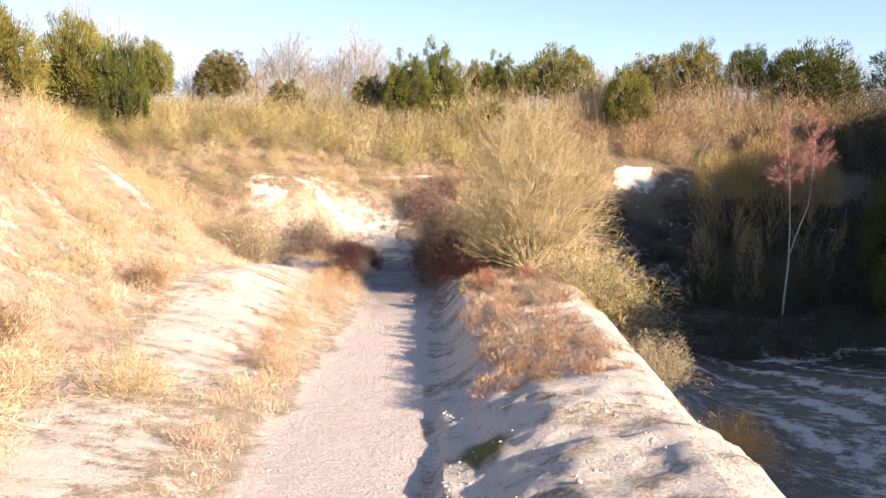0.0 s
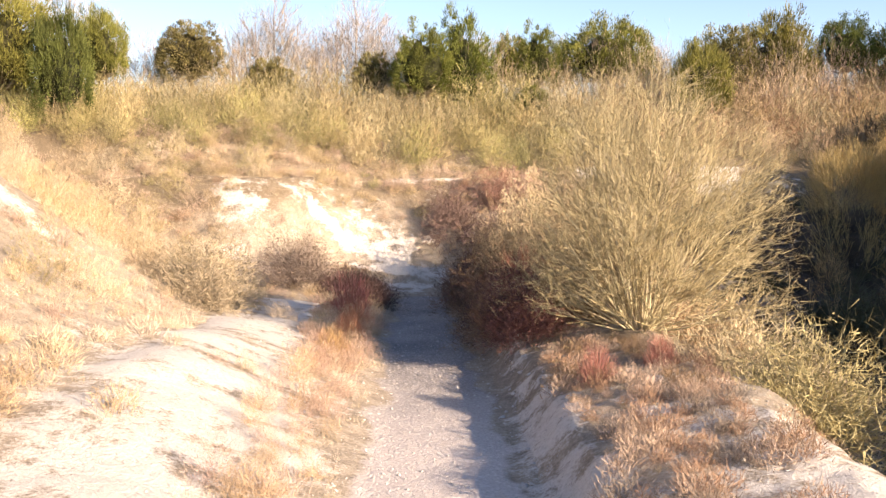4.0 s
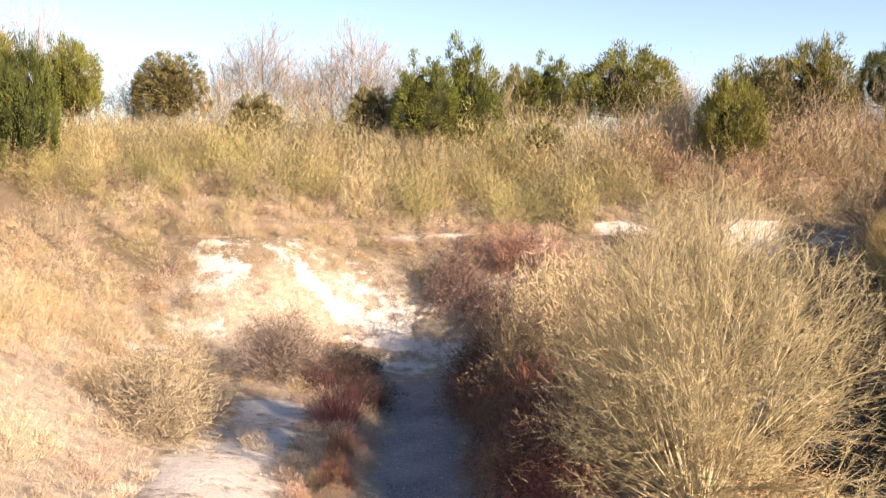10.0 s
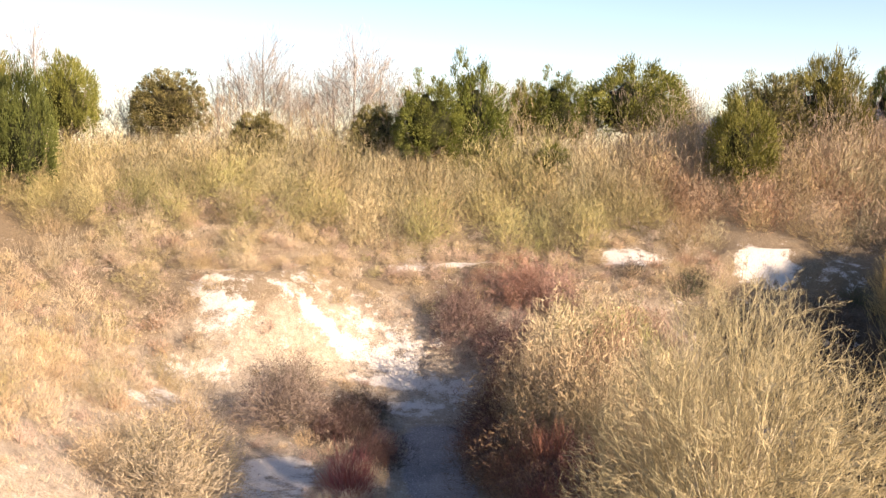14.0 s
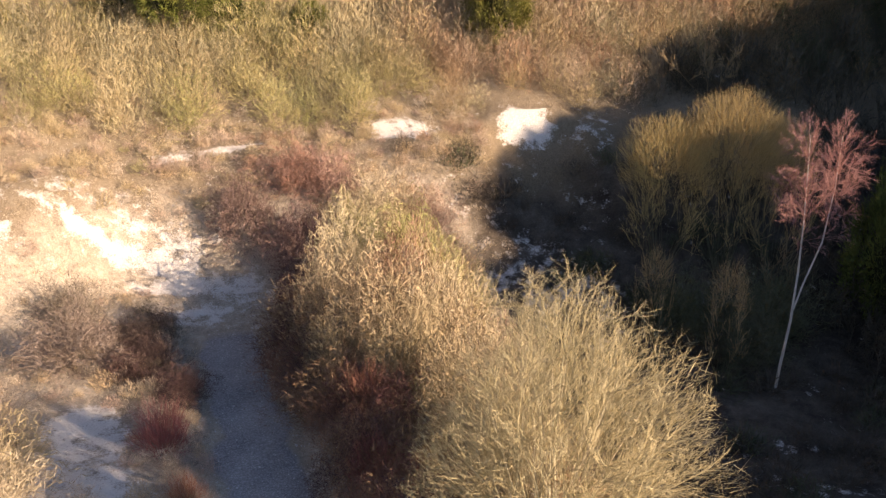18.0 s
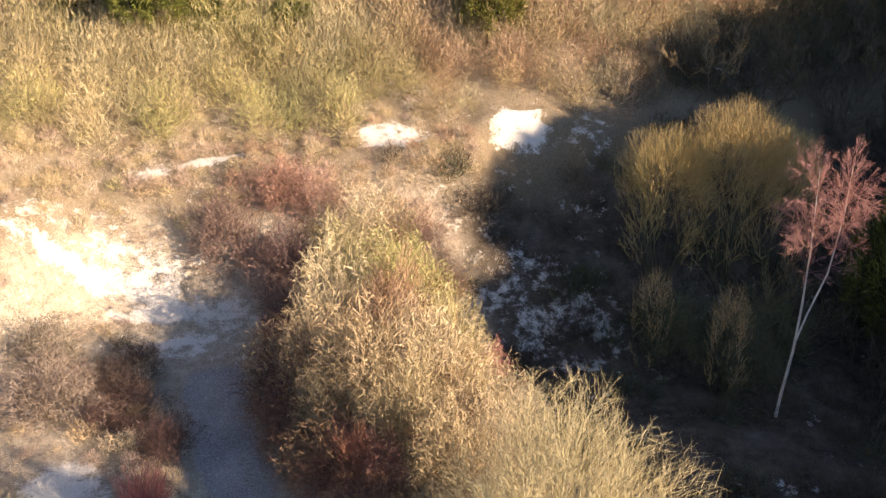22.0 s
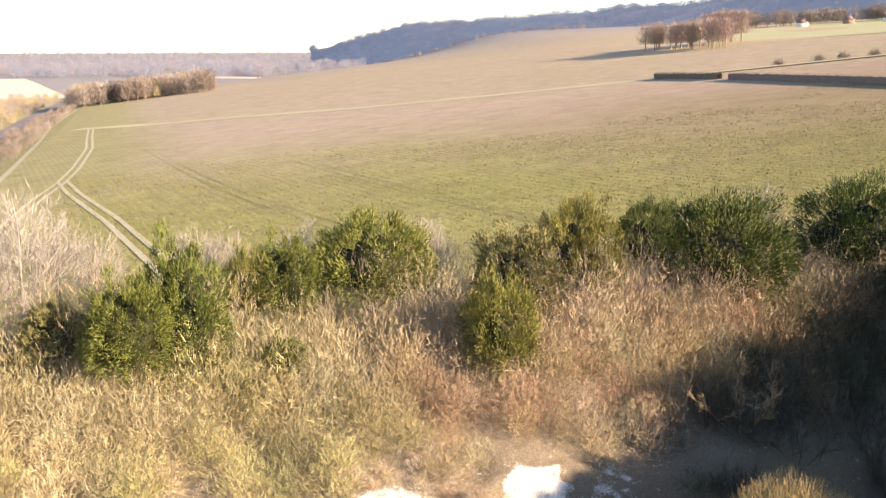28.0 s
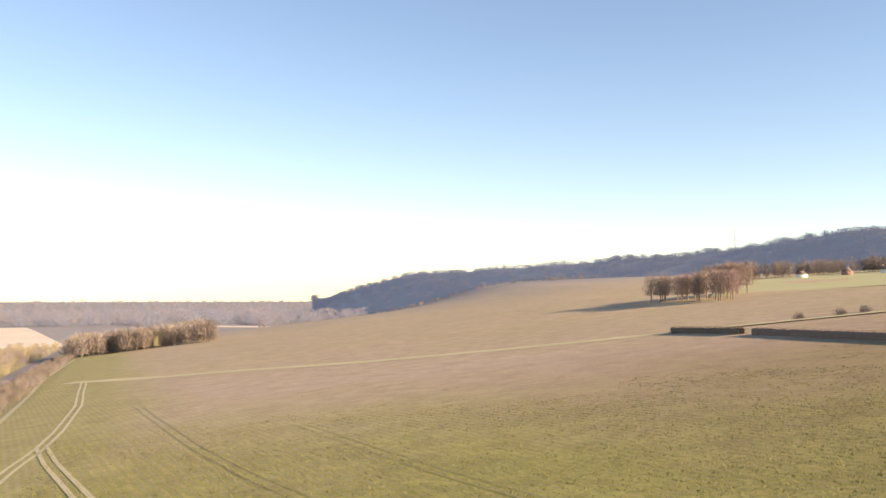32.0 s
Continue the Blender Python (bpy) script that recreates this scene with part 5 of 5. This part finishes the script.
for i in range(3):
    g = np.random.default_rng(400 + i)
    n = 1300
    A = np.concatenate([g.normal(0, 1.9, (n, 2)), g.uniform(3.5, 14.5, (n, 1))], 1)
    v, f = slivers(A, A + unit(A * [0.2, 0.2, 0] + g.normal(0, 0.3, (n, 3)) + [0, 0, 0.9]) * g.uniform(1.2, 3.2, (n, 1)), 0.055)
    tv, tf = stem_line([(0, 0, -0.5), (0.1, 0.1, 7), (0, 0, 15)], [0.42, 0.3, 0.1], 6)
    BEECH.append((raw_mesh("beech_crown", v, f, tint=np.broadcast_to([0.30, 0.22, 0.185], v.shape)), raw_mesh("beech_trunk", tv, quads=tf, tint=np.broadcast_to([0.22, 0.17, 0.12], tv.shape), smooth=True)))
for i in range(34):
    a, b = (-1 + 2 * (i + 0.5) / 23 if i < 23 else -1 + 2 * (i - 22.5) / 11), q.uniform(-1, 1)
    x, y = (269 + 7 * b, 457 + 33 * a) if i < 23 else (300 + 6 * b, 474 + 15 * a)
    t = empty("beech_tree", spot(x, y, 50 * i), "tall brown leafless beech in a copse", "tree", "copse in the field")
    s = q.uniform(0.75, 0.95) if i < 23 else q.uniform(0.95, 1.1)
    for nm, me in zip(("crown", "trunk"), BEECH[i % 3]):
        put(nm, me, M_TWIG, t).scale = (s, s, s)

# clipped hedge in two lengths
for pts in ([(151, 291), (150, 256)], [(149.5, 251), (142, 195), (133, 130)]):
    a = np.array(pts, float)
    d = np.r_[0, np.cumsum(np.linalg.norm(np.diff(a, axis=0), axis=1))]
    u = np.arange(0, d[-1], 0.8)
    c = np.stack([np.interp(u, d, a[:, 0]), np.interp(u, d, a[:, 1])], -1)
    o = unit(np.gradient(c, axis=0))[:, ::-1] * [1, -1]
    z = land_z(c[:, 0], c[:, 1])
    ring = [np.c_[c + o * (k * (0.75 + 0.12 * q.normal(0, 1, (len(u), 1)))), z + h + 0.1 * q.normal(0, 1, len(u))] for k, h in ((-1, -0.2), (-1, 1.3), (0, 1.55), (1, 1.3), (1, -0.2))]
    v, m = np.concatenate(ring), len(u)
    i, k = np.meshgrid(np.arange(m - 1), np.arange(4))
    i, k = i.ravel(), k.ravel()
    f = np.concatenate([np.stack([k * m + i, k * m + i + 1, k * m + m + i + 1], -1), np.stack([k * m + i, k * m + m + i + 1, k * m + m + i], -1)])
    b = q.integers(0, m, 7000)
    A = np.c_[c[b] + o[b] * q.uniform(-0.85, 0.85, (7000, 1)) + q.normal(0, 0.3, (7000, 2)), z[b] + q.uniform(0.1, 1.85, 7000)]
    v, f = joined([(v, f), slivers(A, A + unit(q.normal(0, 0.6, (7000, 3)) + [0, 0, 0.5]) * q.uniform(0.15, 0.4, (7000, 1)), 0.03)])
    t = np.broadcast_to([0.13, 0.09, 0.06], v.shape)
    put("hedge", raw_mesh("hedge", v, f, tint=t), M_TWIG, label="dark clipped field hedge with thin gaps", category="hedge", group="field hedge")
for i, (x, y) in enumerate(((182, 274), (192, 269), (198, 266), (203, 259))):
    shrub("hedge_bush", x, y, 2.6, TONE["dun"], "round", i, "isolated brown bush beside the field verge", "bush")


# farmhouses
M_BRICK = plain("brick_wall", (0.26, 0.15, 0.12), (0.36, 0.22, 0.17), 2.0)
M_WHITE = plain("white_render", (0.66, 0.64, 0.60), (0.80, 0.78, 0.74), 1.0)
M_TILE = plain("roof_tile", (0.13, 0.095, 0.08), (0.21, 0.155, 0.13), 2.0)
M_GLASS = plain("window_glass", (0.03, 0.04, 0.05), (0.06, 0.07, 0.09), 1.0, 0.1, island=0)


def box(x0, x1, y0, y1, z0, z1):
    v = [(x, y, z) for z in (z0, z1) for y in (y0, y1) for x in (x0, x1)]
    return np.array(v), np.array([[0, 2, 3, 1], [4, 5, 7, 6], [0, 1, 5, 4], [2, 6, 7, 3], [0, 4, 6, 2], [1, 3, 7, 5]])


def house(x, y, w, d, h, rz, wall, label):
    t = empty("house", spot(x, y, rz), label, "house")
    v, f = box(-w / 2, w / 2, -d / 2, d / 2, -1.5, h)
    put("wall", raw_mesh("house_wall", v, quads=f), wall, t)
    e, k = 0.5, d * 0.42
    v = np.array([(-w / 2 - e, -d / 2 - e, h - 0.2), (w / 2 + e, -d / 2 - e, h - 0.2), (w / 2 + e, d / 2 + e, h - 0.2), (-w / 2 - e, d / 2 + e, h - 0.2), (-w / 2 - e, 0, h + k), (w / 2 + e, 0, h + k)])
    roof = put("roof", raw_mesh("house_roof", v, [[0, 4, 3], [1, 2, 5]], [[0, 1, 5, 4], [2, 3, 4, 5], [0, 3, 2, 1]]), M_TILE, t)
    v, f = box(w * 0.3, w * 0.3 + 0.9, -0.5, 0.5, h + k - 1, h + k + 1.3)
    put("chimney", raw_mesh("house_chimney", v, quads=f), M_BRICK, roof)
    for i in range(3):
        for j in range(2):
            cx, cz = (i - 1) * w * 0.3, 1.2 + j * 2.6
            v, f = box(cx - 0.6, cx + 0.6, -d / 2 - 0.05, -d / 2 + 0.05, cz, cz + 1.3)
            put("window", raw_mesh("house_window", v, quads=f), M_GLASS, t)


house(542, 660, 12, 7, 3.4, 40, M_BRICK, "red brick farmhouse with a tiled roof")
house(562, 640, 8, 6, 3.4, 130, M_WHITE, "white gabled cottage with a tiled roof")
house(505, 668, 12, 6, 3.0, 35, M_WHITE, "low white farm shed with a tiled roof")
house(-84, 470, 11, 8, 5.0, 70, M_WHITE, "white house beside the railway")
house(20, 980, 18, 9, 4.0, 20, M_WHITE, "pale roofed barn behind the trees")

# wooded scarp; its distance haze is put in as faint blue emission
CREST = np.array([(455, 2450, -24), (500, 2250, 28), (572, 2000, 66), (676, 1800, 72), (768, 1500, 81), (828, 1400, 87), (897, 1300, 96), (951, 1200, 110), (1010, 1090, 122), (1150, 900, 145), (1400, 600, 165)], float)
u = np.linspace(0, len(CREST) - 1, 120)
line = np.stack([np.interp(u, np.arange(len(CREST)), CREST[:, k]) for k in range(3)], -1)
prof = []
for back, frac in ((-210, -0.45), (-150, 0.12), (-90, 0.5), (-40, 0.85), (0, 1.0), (160, 0.9), (700, -0.2)):
    c = line.copy()
    taper = np.clip(u / 2.5, 0.03, 1)
    c[:, 0] += back * 0.75 * taper
    c[:, 1] += back * 0.66 * taper
    base = np.maximum(field_z(c[:, 0], c[:, 1]), 0) * 0.6
    c[:, 2] = base * (1 - frac) + (line[:, 2] - 5) * frac + 2.5 * fbm(c[:, 0], c[:, 1], 120, 3, 61)
    prof.append(c)
v = np.concatenate(prof)
i, n = np.arange(119), 120
qd = np.concatenate([np.stack([k * n + i, k * n + i + 1, (k + 1) * n + i + 1, (k + 1) * n + i], -1) for k in range(len(prof) - 1)])
M_SCARP = plain("haze_glow_scarp", (0.035, 0.035, 0.03), (0.07, 0.065, 0.05), 0.01, bmp=0, island=0)
M_BLUE = tinted("haze_glow_scarp_wood", 0.9)
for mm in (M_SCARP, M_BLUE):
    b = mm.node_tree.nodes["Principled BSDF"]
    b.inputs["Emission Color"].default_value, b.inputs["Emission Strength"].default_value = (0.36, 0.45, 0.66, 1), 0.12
put("hillside", raw_mesh("hillside", v, quads=qd, smooth=True), M_SCARP, label="long wooded scarp, distance haze as a blue glow", category="hill", kind="structure")
k = q.integers(0, 5, 1500)
a = q.uniform(0, 118.9, 1500)
ai, af = a.astype(int), (a % 1)[:, None]
w = q.uniform(0, 1, (1500, 1))
P3 = np.stack(prof[:6])
c = (P3[k, ai] * (1 - af) + P3[k, ai + 1] * af) * (1 - w) + (P3[k + 1, ai] * (1 - af) + P3[k + 1, ai + 1] * af) * w
vs, fs, at = [], [], 0
for j in range(1500):
    sv, sf = FARTREE[j % 5]
    vs.append(sv * q.uniform(8, 12) * [1.9, 1.9, 1] + c[j] - [0, 0, 1.5])
    fs.append(sf + at)
    at += len(sv)
vv = np.concatenate(vs)
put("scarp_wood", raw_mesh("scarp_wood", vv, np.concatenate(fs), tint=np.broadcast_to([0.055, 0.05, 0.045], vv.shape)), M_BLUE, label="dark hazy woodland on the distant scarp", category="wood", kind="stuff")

# radio mast on the scarp
mast = empty("radio_mast", pose(897, 1300, 88), "thin grey radio mast on the wooded hill", "mast")
M_STEEL = plain("galvanised_steel", (0.35, 0.36, 0.38), (0.5, 0.5, 0.52), 1.0, 0.5, 0.6)
for a in (0, 120, 240):
    v, f = stem_line([(1.0 * math.cos(radians(a)), 1.0 * math.sin(radians(a)), 0), (0.5 * math.cos(radians(a)), 0.5 * math.sin(radians(a)), 42)], [0.28, 0.22], 5)
    put("leg", raw_mesh("mast_leg", v, quads=f), M_STEEL, mast)
for h in range(3, 42, 4):
    v, f = stem_line([(0.9, 0, h), (-0.45, 0.78, h + 2), (-0.45, -0.78, h), (0.9, 0, h)], [0.1] * 4, 4)
    put("brace", raw_mesh("mast_brace", v, quads=f), M_STEEL, mast)

# young crop on the near part of the field, drilled in rows
q = np.random.default_rng(91)
CROP = []
for i in range(4):
    A = np.concatenate([q.normal(0, 0.16, (9, 2)) * [2.2, 1], np.full((9, 1), -0.03)], 1)
    CROP.append(slivers(A, A + np.concatenate([q.normal(0, 0.10, (9, 2)), q.uniform(0.12, 0.34, (9, 1))], 1), 0.035))
gx, gy = np.meshgrid(np.arange(-70, 130, 1.4), np.arange(-50, 150, 0.5))
p = np.stack([gx.ravel() + q.normal(0, 0.13, gx.size), gy.ravel() + q.uniform(-0.25, 0.25, gx.size)], -1)
a = radians(6.7)
p = np.stack([p[:, 0] * math.cos(a) - p[:, 1] * math.sin(a) + 20, p[:, 0] * math.sin(a) + p[:, 1] * math.cos(a) + 140], -1)
sparse = np.clip((255 - p[:, 1] - 0.55 * p[:, 0] + 45 * fbm(p[:, 0], p[:, 1], 40, 3, 92)) / 80, 0, 0.8)
p = p[(p[:, 1] > 95) & (p[:, 0] > -14) & (q.uniform(0, 1, len(p)) < sparse)]
v, f, t = scatter(CROP, p, q.uniform(0.6, 1.2, len(p)), np.array([0.165, 0.16, 0.045]) * q.uniform(0.75, 1.25, (len(p), 1)), 93)
put("young_crop", raw_mesh("young_crop", v, f, tint=t), M_GRASS, label="yellow-green young crop plants in the field", category="crop", kind="stuff")
p = jitter_grid(q, -36, -4, 88, 97, 1.9)
scrub("field_edge_thicket", p, 5.0, 7.0, "ash grey ash drab", 94, "pale grey leafless thicket beside the field", TALL)
